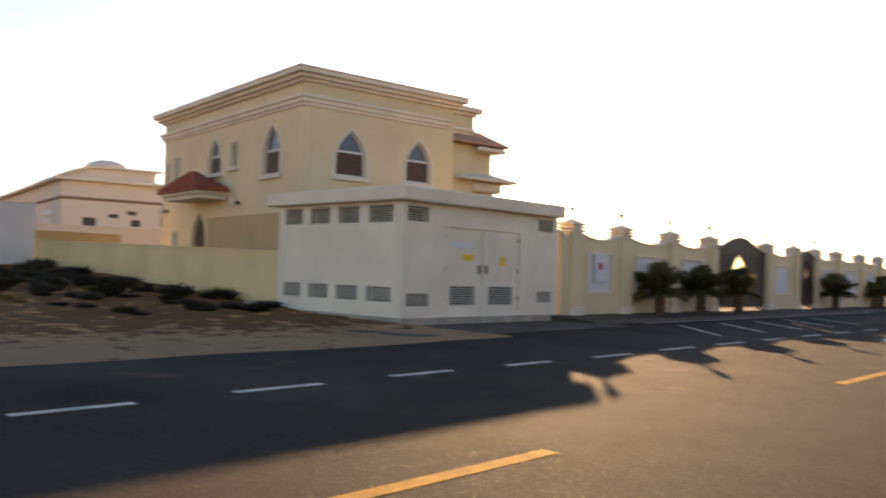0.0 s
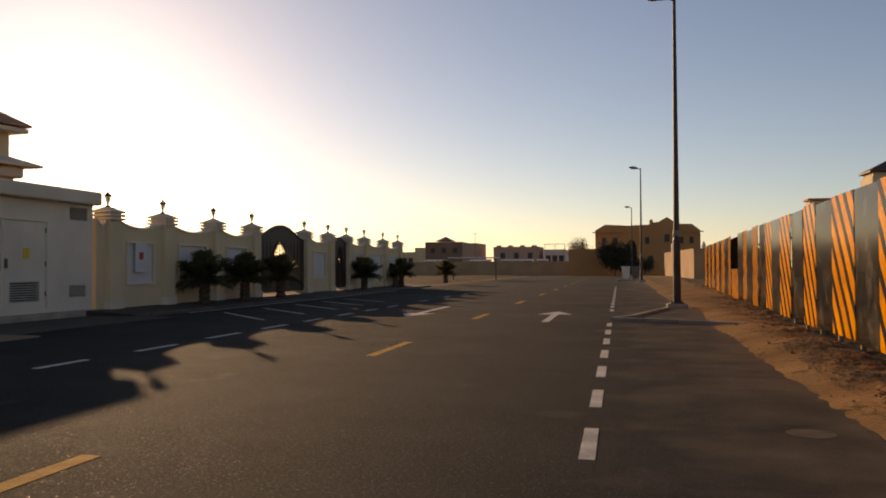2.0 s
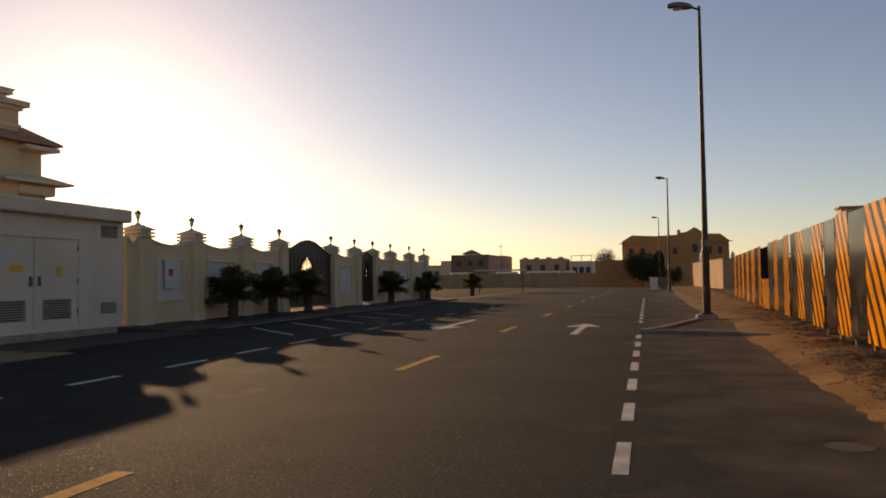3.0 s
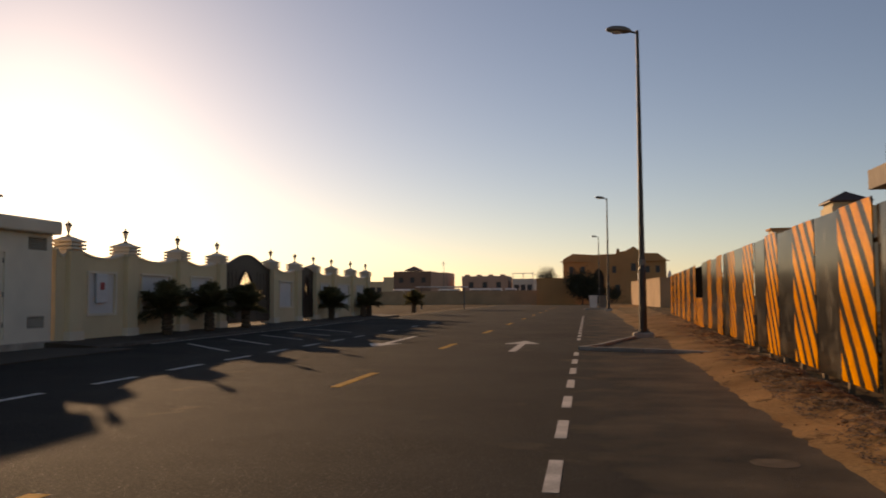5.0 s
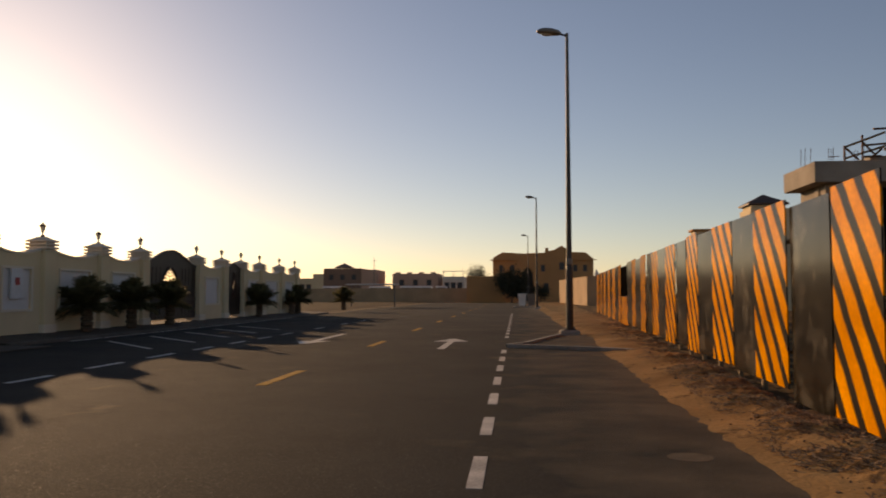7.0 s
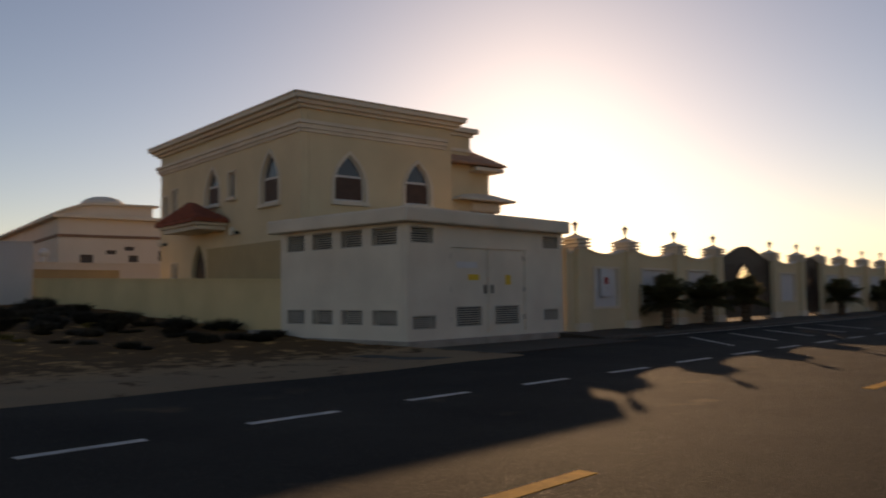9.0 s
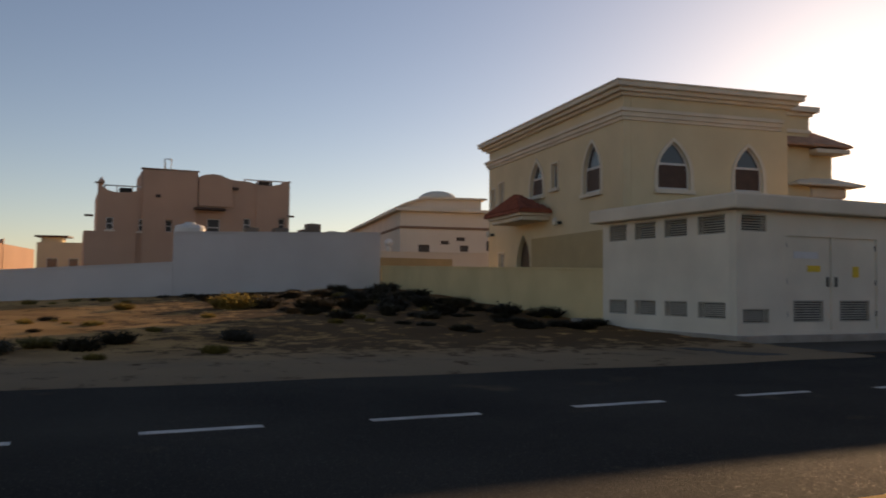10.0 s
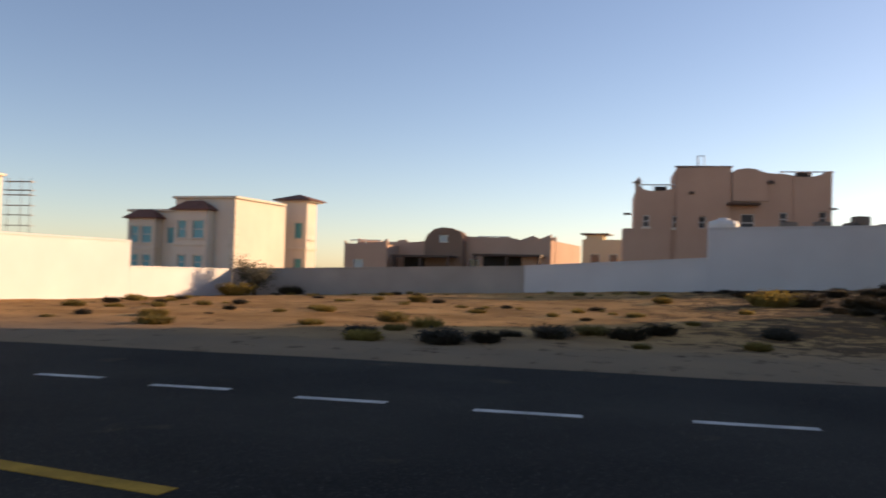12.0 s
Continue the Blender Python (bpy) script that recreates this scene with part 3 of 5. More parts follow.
def volume(parent, m, x0, x1, z0, z1, depth, material, windows=(), outline=None, pane=GLASS, holes=(), surround=0.0, front="front_wall", trans=False, sill=False, fr=FRAMEW, bar=0.0):
    """One block of a building: four walls, a roof, and windows set into the front."""
    loops = [pointed(*w) if trans else rect(*w) for w in windows]
    top = outline or rect(x0, z0, x1, z1)
    placed(part(front, slab(top, [*loops, *holes], 0.25), material, parent), m)
    placed(part("side_wall", boxed(x0, 0.25, z0, x0 + 0.25, depth, z1 - 0.01), material, parent), m)
    placed(part("side_wall", boxed(x1 - 0.25, 0.25, z0, x1, depth, z1 - 0.01), material, parent), m)
    placed(part("back_wall", boxed(x0 + 0.25, depth - 0.25, z0, x1 - 0.25, depth, z1 - 0.01), material, parent), m)
    placed(part("roof_slab", boxed(x0 + 0.25, 0.25, z1 - 0.5, x1 - 0.25, depth - 0.25, z1 - 0.25), material, parent), m)
    for l in loops:
        window(parent, m, l, pane=pane, frame_w=0.06, surround=surround, sill=sill, fr=fr, transom=(1 - bar) * l[0][1] + bar * l[2][1] if bar else None)


def cornice(name, parent, x0, y0, x1, y1, steps, material):
    """A stepped moulding that runs round a rectangular block: rows of (bottom, top, projection)."""
    bm = bmesh.new()
    rings = []
    for z0, z1, p in steps:
        for z, q in ((z0, p - 0.02), (z0 + 0.02, p), (z1, p)):
            rings.append([bm.verts.new((x, y, z)) for x, y in ((x0 - q, y0 - q), (x1 + q, y0 - q), (x1 + q, y1 + q), (x0 - q, y1 + q))])
    for a, b in zip(rings, rings[1:]):
        for i in range(4):
            bm.faces.new((a[i], a[(i + 1) % 4], b[(i + 1) % 4], b[i]))
    bm.faces.new(rings[0])
    bm.faces.new(rings[-1])
    return part(name, bm, material, parent)


BEIGED = mat("dark_beige_render", (0.47, 0.345, 0.18), 0.9, 0.12, 0.6, 40, 0.15)
# main villa beside the substation
ANG = 7.5
ca, sa = math.cos(radians(ANG)), math.sin(radians(ANG))
HC = Vector((-23.48, 17.61, 0))
HOUSE_FIT = Matrix.Translation((0, 0, 1.3)) @ Matrix.Scale(0.9, 4) @ Matrix.Translation((0, 0, -1.3))
house = root("house", HOUSE_FIT @ Matrix.Translation(HC) @ Matrix.Rotation(-radians(ANG), 4, "Z"), "two-storey cream rendered villa with pointed-arch windows and stepped cornice", "house")
# in the house's own axes the corner is the origin, x runs to the street and y along the front
SL, FL = 13.4, 6.6
side = Matrix.Translation((-SL, 0, 0))
side_w = [pointed(SL - 8.1, 5.25, SL - 6.75, 6.75), pointed(SL - 2.98, 4.85, SL - 1.62, 6.75)]
small_w = [rect(SL - 5.85, 5.4, SL - 5.3, 6.4), rect(SL - 11.9, 5.3, SL - 11.4, 6.3), rect(SL - 12.9, 5.2, SL - 12.5, 6.1)]
door_l = pointed(SL - 9.7, 1.0, SL - 8.2, 3.65)
slit = rect(SL - 11.9, 1.9, SL - 11.3, 2.9)
wl = placed(part("side_wall", slab(rect(0, -0.2, SL, 8.028), [*side_w, *small_w, door_l, slit], 0.3), CREAM, house), side)
for l in side_w:
    x0, x1 = min(p[0] for p in l), max(p[0] for p in l)
    window(house, side, l, surround=0.14, transom=5.78 if l is side_w[1] else 6.0, lower=BRONZE)
for l in small_w:
    window(house, side, l, surround=0.07, frame_w=0.05)
window(house, side, slit, surround=0.05, sill=False)
dr = placed(part("door", slab(grown(door_l, -0.01), (), 0.06), WOODDOOR, house, "dark wooden entrance door under a pointed arch"), side @ Matrix.Translation((0, 0.2, 0)))
part("handle", boxed(SL - 8.45, -0.05, 2.0, SL - 8.4, 0.0, 2.2, bevel=0.008), GALV, dr)
front = Matrix(((0, -1, 0, 0), (1, 0, 0, 0), (0, 0, 1, 0), (0, 0, 0, 1)))
front_w = [pointed(1.05, 4.8, 2.37, 6.52), pointed(4.25, 4.85, 5.47, 6.5)]
placed(part("front_wall", slab(rect(0.0, -0.2, FL, 8.028), front_w, 0.3), CREAM, house), front @ Matrix.Translation((0.31, -0.001, 0)))
for l in front_w:
    window(house, front @ Matrix.Translation((0.31, 0, 0)), l, surround=0.14, transom=5.72, lower=BRONZE)
part("back_wall", boxed(-SL, 0.3, -0.2, -SL + 0.3, FL + 0.3, 7.9), CREAM, house)
part("rear_side_wall", boxed(-SL + 0.3, FL, -0.2, -0.3, FL + 0.3, 7.9), CREAM, house)
part("roof_slab", boxed(-SL + 0.3, 0.3, 7.6, -0.3, FL, 7.85), CREAM, house)
part("inner_floor", boxed(-SL + 0.3, 0.3, 3.9, -0.3, FL, 4.1), SHADEFILL, house)
cornice("cornice", house, -SL, 0, 0, FL + 0.3, [(8.03, 8.14, 0.14), (8.14, 8.28, 0.3), (8.28, 8.44, 0.46), (8.44, 8.5, 0.5)], TRIM)
for z0, z1, p in ((7.18, 7.299, 0.06), (7.3, 7.459, 0.13), (7.46, 7.58, 0.2)):
    part("string_course", box(boxed(-SL - p, -p, z0, p, -0.001, z1), 0.001, -0.0005, z0, p, FL, z1), TRIM, house)
# taller rear wing, its tiled bay and the rear canopy
part("wing", boxed(-20, FL + 0.32, -0.2, -11.9, 18.4, 10.9), CREAM, house)
cornice("wing_cornice", house, -20, FL + 0.9, -11.9, 18.4, [(10.9, 11.1, 0.15), (11.1, 11.4, 0.4)], TRIM)
part("wing_string_course", boxed(-20.1, FL + 0.4, 9.95, -11.8, 18.5, 10.15, bevel=0.03), TRIM, house)
part("bay_wall", boxed(-18, 18.402, -0.2, -12.2, 20.2, 8.85), CREAM, house)
part("bay_roof", hip_roof(bmesh.new(), -18, 17.0, -12.2, 19.8, 9.3, 10.6, 1.0, 2.0), PALETILE, house, "faded red tiled roof of the bay")
part("bay_eave", boxed(-18.9, 18.404, 8.85, -11.3, 20.7, 9.1, bevel=0.05), TRIM, house)
part("canopy", hip_roof(bmesh.new(), -17, 18.0, -12.2, 20.6, 7.15, 7.9, 1.0, 1.6), TRIM, house, "pale canopy of the rear bay")
part("canopy_soffit", boxed(-17.4, 18.405, 6.4, -11.8, 20.9, 7.0, bevel=0.15), TRIM, house)
for xx in (-16.8, -12.6):
    part("column", lathe(bmesh.new(), [(0.3, -0.1), (0.3, 0.2), (0.2, 0.3), (0.17, 6.0), (0.28, 6.15), (0.28, 6.4)], 14, (xx, 20.5, 0)), TRIM, house)
# side porch with a small pyramid roof
part("porch_roof", tile_ribs(hip_roof(bmesh.new(), -9.6, -1.15, -6.2, -0.4, 4.5, 5.35, 0.38), -9.6, -1.15, -6.2, -0.4, 4.51, 5.36, 0.38, 0.22), ROOFTILE, house, "red clay tiled porch roof")
part("porch_beam", boxed(-9.7, -1.25, 4.08, -6.1, -0.005, 4.43, bevel=0.04), TRIM, house)
part("porch_moulding", boxed(-9.85, -1.4, 4.26, -5.95, -0.006, 4.40, bevel=0.02), TRIM, house)
for xx, zz in ((-5.0, 3.95), (-12.7, 3.9), (-0.5, 3.9)):
    lamp = part("wall_lamp", boxed(xx - 0.06, -0.22, zz - 0.1, xx + 0.06, -0.001, zz + 0.02, bevel=0.01), IRON, house)
    part("shade", lathe(bmesh.new(), [(0.03, 0.18), (0.12, 0.05), (0.11, -0.12), (0.04, -0.16)], 8, (xx, -0.28, zz)), GLASSL, lamp)
part("dado_panel", boxed(-7.9, -0.06, 0.0, -0.01, -0.003, 3.4, bevel=0.01), BEIGED, house, "brownish lower wall band")

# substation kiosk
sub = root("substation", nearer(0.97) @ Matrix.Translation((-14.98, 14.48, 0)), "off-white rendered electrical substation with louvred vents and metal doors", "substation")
BW, BL = 6.78, 5.33            # along the street, away from it
vents_front = [(0.18, 0.45, 1.04, 0.80), (5.75, 0.53, 6.5, 0.87), (0.15, 2.66, 0.97, 3.08), (5.75, 2.7, 6.55, 3.08)]
vents_side = [(BL - b, z0, BL - a, z1) for a, b in ((0.37, 1.33), (1.71, 2.6), (2.95, 3.85), (4.2, 5.03)) for z0, z1 in ((0.54, 0.95), (2.62, 3.1))]
door_holes = [(1.62, 0.27, 3.18, 2.6), (3.24, 0.27, 4.86, 2.6)]
fm = Matrix(((0, -1, 0, 0), (1, 0, 0, 0), (0, 0, 1, 0), (0, 0, 0, 1)))
sm = Matrix.Translation((-BL, 0, 0))
placed(part("front_wall", slab(rect(0, 0, BW, 3.17), [rect(*v) for v in vents_front + door_holes], 0.22), BOXPAINT, sub), fm)
placed(part("side_wall", slab(rect(0, 0, BL - 0.225, 3.17), [rect(*v) for v in [(min(a, BL - 0.3), b, min(c, BL - 0.25), d) for a, b, c, d in vents_side]], 0.22), BOXPAINT, sub), sm)
part("back_wall", boxed(-BL, 0.222, 0, -BL + 0.2, BW, 3.17), BOXPAINT, sub)
part("far_side_wall", boxed(-BL + 0.202, BW - 0.22, 0, -0.222, BW, 3.17), BOXPAINT, sub)
# added dark block, painted as the shade behind the louvres
part("vent_shade_core", boxed(-BL + 0.4, 0.5, 0.05, -0.5, BW - 0.4, 3.0), SHADEFILL, sub)
part("roof", boxed(-BL - 0.3, -0.3, 3.172, 0.3, BW + 0.03, 3.55, bevel=0.05), TRIM, sub, "overhanging flat concrete roof slab")
part("plinth", boxed(-BL - 0.12, -0.12, -0.2, 0.12, BW + 0.12, 0.16, bevel=0.02), KERB, sub, "grey concrete plinth")


def louvre(parent, m, x0, z0, x1, z1, n):
    v = placed(part("vent", slab(rect(x0, z0, x1, z1), [rect(x0 + 0.035, z0 + 0.035, x1 - 0.035, z1 - 0.035)], 0.08), LOUVRE, parent, "grey louvred vent"), m @ Matrix.Translation((0, 0.02, 0)))
    for i in range(n):
        z = z0 + 0.05 + (z1 - z0 - 0.1) * (i + 0.5) / n
        part("slat", boxed(x0 + 0.03, -0.006, -0.02, x1 - 0.03, 0.006, 0.02, m=Matrix.Translation((0, 0.035, z)) @ Matrix.Rotation(radians(-40), 4, "X")), LOUVRE, v)


for v in vents_front:
    louvre(sub, fm, *v, 5)
for v in vents_side:
    louvre(sub, sm, *v, 6)
for i, (x0, z0, x1, z1) in enumerate(door_holes):
    d = placed(part("door", slab(rect(x0 + 0.01, z0, x1 - 0.01, z1), [rect(x0 + 0.26, z0 + 0.2, x1 - 0.26, z0 + 0.74)], 0.05), BOXPAINT, sub, "off-white steel service door"), fm @ Matrix.Translation((0, 0.05, 0)))
    louvre(sub, fm @ Matrix.Translation((0, 0.02, 0)), x0 + 0.26, z0 + 0.2, x1 - 0.26, z0 + 0.74, 7)
    hx = x1 - 0.12 if i == 0 else x0 + 0.12
    part("handle", boxed(hx - 0.03, -0.06, 1.35, hx + 0.03, -0.001, 1.6, bevel=0.01), GALV, d, "dark lever handle")
    part("warning_plate", boxed(x0 + 0.75, -0.01, 1.72 - 0.12 * i, x0 + (1.2 if i == 0 else 0.98), -0.001, 1.88, bevel=0.003), SIGNYELLOW, d, "small yellow warning plate")
    for hz in (0.6, 1.4, 2.3):
        ex = x0 + 0.03 if i == 0 else x1 - 0.03
        part("hinge", rod(bmesh.new(), (ex, -0.015, hz), (ex, -0.015, hz + 0.14), 0.018), GALV, d)
placed(part("label_plate", boxed(1.9, -0.012, 2.05, 2.75, -0.002, 2.22), SIGNWHITE, sub, "faded white notice plate"), fm @ Matrix.Translation((0, 0.05, 0)))
part("concrete_block", boxed(-BL - 0.9, -0.55, 0.0, -BL - 0.3, -0.15, 0.35, bevel=0.03), KERB, sub)


# ---- boundary walls of the empty plot ----
def plot_wall(name, a, b, za, zb, material, label, thick=0.22, cope=True):
    """A straight plot wall from a to b whose top runs from za to zb."""
    a, b = Vector((*a, 0)), Vector((*b, 0))
    L = (b - a).length
    m = frame_of(a, b - a)
    ob = placed(part(name, slab([(0, -1.0), (L, -1.0), (L, zb), (0, za)], (), thick), material), m)
    tagged(ob, label, "wall", kind="structure")
    if cope:
        part("coping", slab([(0, za + 0.002), (L, zb + 0.002), (L, zb + 0.07), (0, za + 0.07)], (), thick + 0.08), material, ob).location = (0, -0.04, 0)
    return ob


plot_wall("wall_yellow", (-42, 15.55), (-19.72, 14.1), 2.32, 1.78, YWALL, "pale yellow rendered plot wall")
plot_wall("wall_white_tall", (-42.0, 4.78), (-42.0, 15.5), 3.78, 4.12, WHITEWALL, "tall plain white boundary wall")
plot_wall("wall_white_low", (-42.0, -4.2), (-42.0, 4.77), 1.68, 2.3, WHITEWALL, "low plain white boundary wall")
plot_wall("wall_tan", (-42.0, -20.2), (-42.0, -4.21), 1.10, 1.66, TANWALL, "weathered tan block boundary wall")
plot_wall("wall_sunlit_low", (-32.2, -20.3), (-42.2, -20.3), 1.10, 1.08, WHITEWALL, "low white wall catching the sun")
plot_wall("wall_sunlit_tall", (-13.0, -20.3), (-32.19, -20.3), 2.06, 2.2, WHITEWALL, "tall white wall catching the sun")
plot_wall("wall_cream_far", (-50.0, 17.0), (-50.0, 32), 3.45, 3.6, VILLAWHITE, "cream wall of the neighbouring plot")
plot_wall("wall_ochre_far", (-47.0, 15.8), (-47.0, 22.2), 2.95, 2.95, BEIGED, "ochre panel wall behind the yellow wall")


# ---- garden wall with lanterns ----
WX = -16.4
PIL = (24.07, 27.4, 31.25, 34.9, 41.3, 44.95, 48.2, 51.8, 56.2, 60.2)


def lantern(parent, at):
    x, y, z = at
    p = part("lantern", lathe(bmesh.new(), [(0.09, 0), (0.09, 0.03), (0.03, 0.06), (0.03, 0.16), (0.07, 0.19)], 8, at), IRON, parent, "black carriage lantern")
    part("glass", lathe(bmesh.new(), [(0.06, 0.19), (0.105, 0.36)], 6, at), GLASSL, p)
    part("cap", lathe(bmesh.new(), [(0.13, 0.36), (0.11, 0.40), (0.05, 0.45), (0.02, 0.47), (0.025, 0.5), (0.0005, 0.54)], 8, at), IRON, p)


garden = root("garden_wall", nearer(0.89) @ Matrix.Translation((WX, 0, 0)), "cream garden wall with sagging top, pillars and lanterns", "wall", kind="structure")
PW = 0.33
for y in PIL:
    part("pillar", boxed(-PW, y - PW, -0.1, PW, y + PW, 2.86, bevel=0.02), CREAM, garden)
    part("pillar_foot", boxed(-PW - 0.05, y - PW - 0.05, -0.1, PW + 0.05, y + PW + 0.05, 0.3, bevel=0.02), TRIM, garden)
    bm = bmesh.new()
    for k, (z0, z1, r) in enumerate(((2.861, 2.93, 0.31), (2.93, 3.005, 0.4), (3.005, 3.05, 0.3), (3.05, 3.125, 0.4), (3.125, 3.17, 0.3), (3.17, 3.235, 0.4))):
        box(bm, -r, y - r, z0, r, y + r, z1, bevel=0.015)
    lathe(bm, [(0.36, 3.236), (0.2, 3.31), (0.12, 3.36)], at=(0, y, 0), square=True)
    part("pillar_cap", bm, TRIM, garden)
    lantern(garden, (0, y, 3.361))


def sag_wall(y0, y1, panel=True):
    n = 14
    L = y1 - y0
    top = [(L * (1 - i / n), 2.9 - 0.22 * math.sin(math.pi * i / n) ** 0.8) for i in range(n + 1)]
    hole = [rect(0.55, 0.85, L - 0.55, 2.2)] if panel and L > 1.8 else []
    m = frame_of((0.16, y0, 0), (0, 1, 0))
    w = placed(part("wall_panel", slab([(0, -0.1), (L, -0.1), *top], hole, 0.3), CREAM, garden), m)
    if hole:
        part("recessed_panel", boxed(0.551, 0.06, 0.851, L - 0.551, 0.2, 2.199), WHITEWALL, w, "white recessed panel")
        part("panel_frame", slab(rect(0.47, 0.77, L - 0.47, 2.28), [rect(0.551, 0.851, L - 0.551, 2.199)], 0.04), TRIM, w).location = (0, -0.042, 0)
    tp = [(x, z + 0.001) for x, z in top] + [(x, z + 0.07) for x, z in reversed(top)]
    part("coping", slab(tp, (), 0.4), TRIM, w).location = (0, -0.05, 0)
    return w


spans = [(22.93, 24.07)] + [(PIL[i], PIL[i + 1]) for i in range(len(PIL) - 1) if i not in (3, 5)]
for a, b in spans:
    sag_wall(a + PW + 0.002, b - PW - 0.002)
placed(part("notice_board", boxed(0, 0, 0, 0.62, 0.06, 1.0, bevel=0.01), SIGNWHITE, garden, "framed notice with a red emblem"), frame_of((0.22, 25.35, 1.2), (0, 1, 0)))
placed(part("emblem", boxed(0.2, -0.012, 0.45, 0.42, -0.001, 0.7, bevel=0.02), SIGNRED, garden), frame_of((0.22, 25.35, 1.2), (0, 1, 0)))


def iron_gate(name, y0, y1, low, high, label):
    L = y1 - y0
    n = 16
    arc = [(L * (1 - i / n), low + (high - low) * math.sin(math.pi * i / n) ** 1.5) for i in range(n + 1)]
    cx, cz, rx, rz = 2.65, 1.97, 0.78, 0.64
    if L < 3:
        rx, cx = 0.3, L * 0.55
    oval = [(cx + rx * (1 - 0.28 * math.sin(2 * math.pi * i / 24)) * math.cos(2 * math.pi * i / 24), cz + rz * math.sin(2 * math.pi * i / 24)) for i in range(24)]
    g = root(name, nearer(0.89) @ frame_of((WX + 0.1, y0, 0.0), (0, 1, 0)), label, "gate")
    leaf = part("gate_leaf", slab([(0, 0.16), (L, 0.16), *arc], [oval], 0.07), GATE, g)
    part("gate_rim", slab([(x, z + 0.002) for x, z in arc] + [(x, z + 0.09) for x, z in reversed(arc)], (), 0.13), GATE, g).location = (0, -0.03, 0)
    part("oval_ring", slab([(cx + (x - cx) * 1.14, cz + (z - cz) * 1.14) for x, z in oval], [oval], 0.11), GATE, leaf).location = (0, -0.045, 0)
    part("scroll_stem", rod(bmesh.new(), (cx, 0.03, cz - rz), (cx, 0.03, cz + rz), 0.022), GATE, leaf)
    for k in range(8):
        z = cz - rz * 0.86 + k * rz * 0.225
        half = rx * (1 - 0.28 * (z - cz) / rz) * math.sqrt(max(0.05, 1 - ((z + 0.08 - cz) / rz) ** 2))
        for sgn in (-1, 1):
            bm = bmesh.new()
            pts = [Vector((cx + sgn * half * f, 0.03, z + 0.13 * math.sin(f * 2.9))) for f in (0, 0.2, 0.4, 0.6, 0.8, 0.98)]
            for p, q in zip(pts, pts[1:]):
                rod(bm, p, q, 0.02, 0.02, 5)
            curl = [Vector((cx + sgn * half * (0.55 + 0.13 * math.cos(u)), 0.03, z + 0.05 + 0.06 * math.sin(u))) for u in (0, 1.05, 2.1, 3.15, 4.2, 5.25, 6.28)]
            for p, q in zip(curl, curl[1:]):
                rod(bm, p, q, 0.014, 0.014, 5)
            part("scroll", bm, GATE, leaf)
    x = 0.25
    while x < L - 0.1:
        if abs(x - cx) > rx * 1.25:
            part("bar", boxed(x - 0.02, -0.02, 0.25, x + 0.02, -0.001, min(low - 0.1, 2.7)), GATE, leaf)
        x += 0.42
    for z in (0.3, 1.1):
        part("rail", boxed(0.02, -0.04, z, L - 0.02, -0.021, z + 0.08), GATE, leaf)


iron_gate("entrance_gate", 34.9 + PW + 0.01, 41.3 - PW - 0.01, 2.72, 3.38, "black iron double gate with an arched top and open oval scrollwork")
iron_gate("garden_gate", 44.95 + PW + 0.01, 48.2 - PW - 0.01, 2.8, 3.05, "narrow black iron garden gate with scrollwork")


# ---- street lamps ----
def street_lamp(x, y, turn):
    r = root("street_lamp", pose(x, y, 0.05, 0, 0, turn), "tall dark tapered steel street lamp with a single cobra head", "street lamp", "street lamps")
    part("base_block", boxed(-0.32, -0.32, -0.15, 0.32, 0.32, 0.12, bevel=0.05), KERB, r, "sandy concrete footing")
    part("base_plate", boxed(-0.2, -0.2, 0.121, 0.2, 0.2, 0.15, bevel=0.006), POLE, r)
    for sx in (-1, 1):
        for sy in (-1, 1):
            part("bolt", rod(bmesh.new(), (0.15 * sx, 0.15 * sy, 0.151), (0.15 * sx, 0.15 * sy, 0.22), 0.018, 0.018, 6), GALV, r)
    part("lower_pole", rod(bmesh.new(), (0, 0, 0.15), (0, 0, 2.1), 0.125, 0.118, 14), POLE, r, smooth=False)
    part("collar", rod(bmesh.new(), (0, 0, 2.1), (0, 0, 2.2), 0.128, 0.1, 14), POLE, r)
    part("upper_pole", rod(bmesh.new(), (0, 0, 2.2), (0, 0, 9.85), 0.095, 0.05, 14), POLE, r)
    part("access_door", boxed(-0.06, -0.135, 0.6, 0.06, -0.105, 1.1, bevel=0.01), POLE, r)
    part("tag_band", lathe(bmesh.new(), [(0.11, 2.24), (0.112, 2.25), (0.112, 2.42), (0.11, 2.43)], 14), LAMPHEAD, r, "small pale tag band")
    bm = bmesh.new()
    pts = [Vector((0, 0, 9.75)), Vector((-0.12, 0, 9.8)), Vector((-0.3, 0, 9.84))]
    for p, q in zip(pts, pts[1:]):
        rod(bm, p, q, 0.035, 0.03, 8)
    part("arm", bm, POLE, r)
    bm = bmesh.new()
    bmesh.ops.create_uvsphere(bm, u_segments=18, v_segments=10, radius=1)
    for v in bm.verts:
        k = 1.0 if v.co.x > -0.2 else 1.12
        v.co = Vector((v.co.x * 0.42 - 0.58, v.co.y * 0.19 * k, v.co.z * (0.16 if v.co.z > 0 else 0.07) + 9.93 + (v.co.x + 1) * -0.05))
    h = part("lamp_head", bm, LAMPHEAD, r, "grey cobra lamp head", smooth=True)
    bm = bmesh.new()
    bmesh.ops.create_uvsphere(bm, u_segments=14, v_segments=8, radius=1)
    for v in bm.verts:
        v.co = Vector((v.co.x * 0.22 - 0.62, v.co.y * 0.12, v.co.z * 0.07 + 9.845))
    part("lens", bm, GLASSL, h, smooth=True)


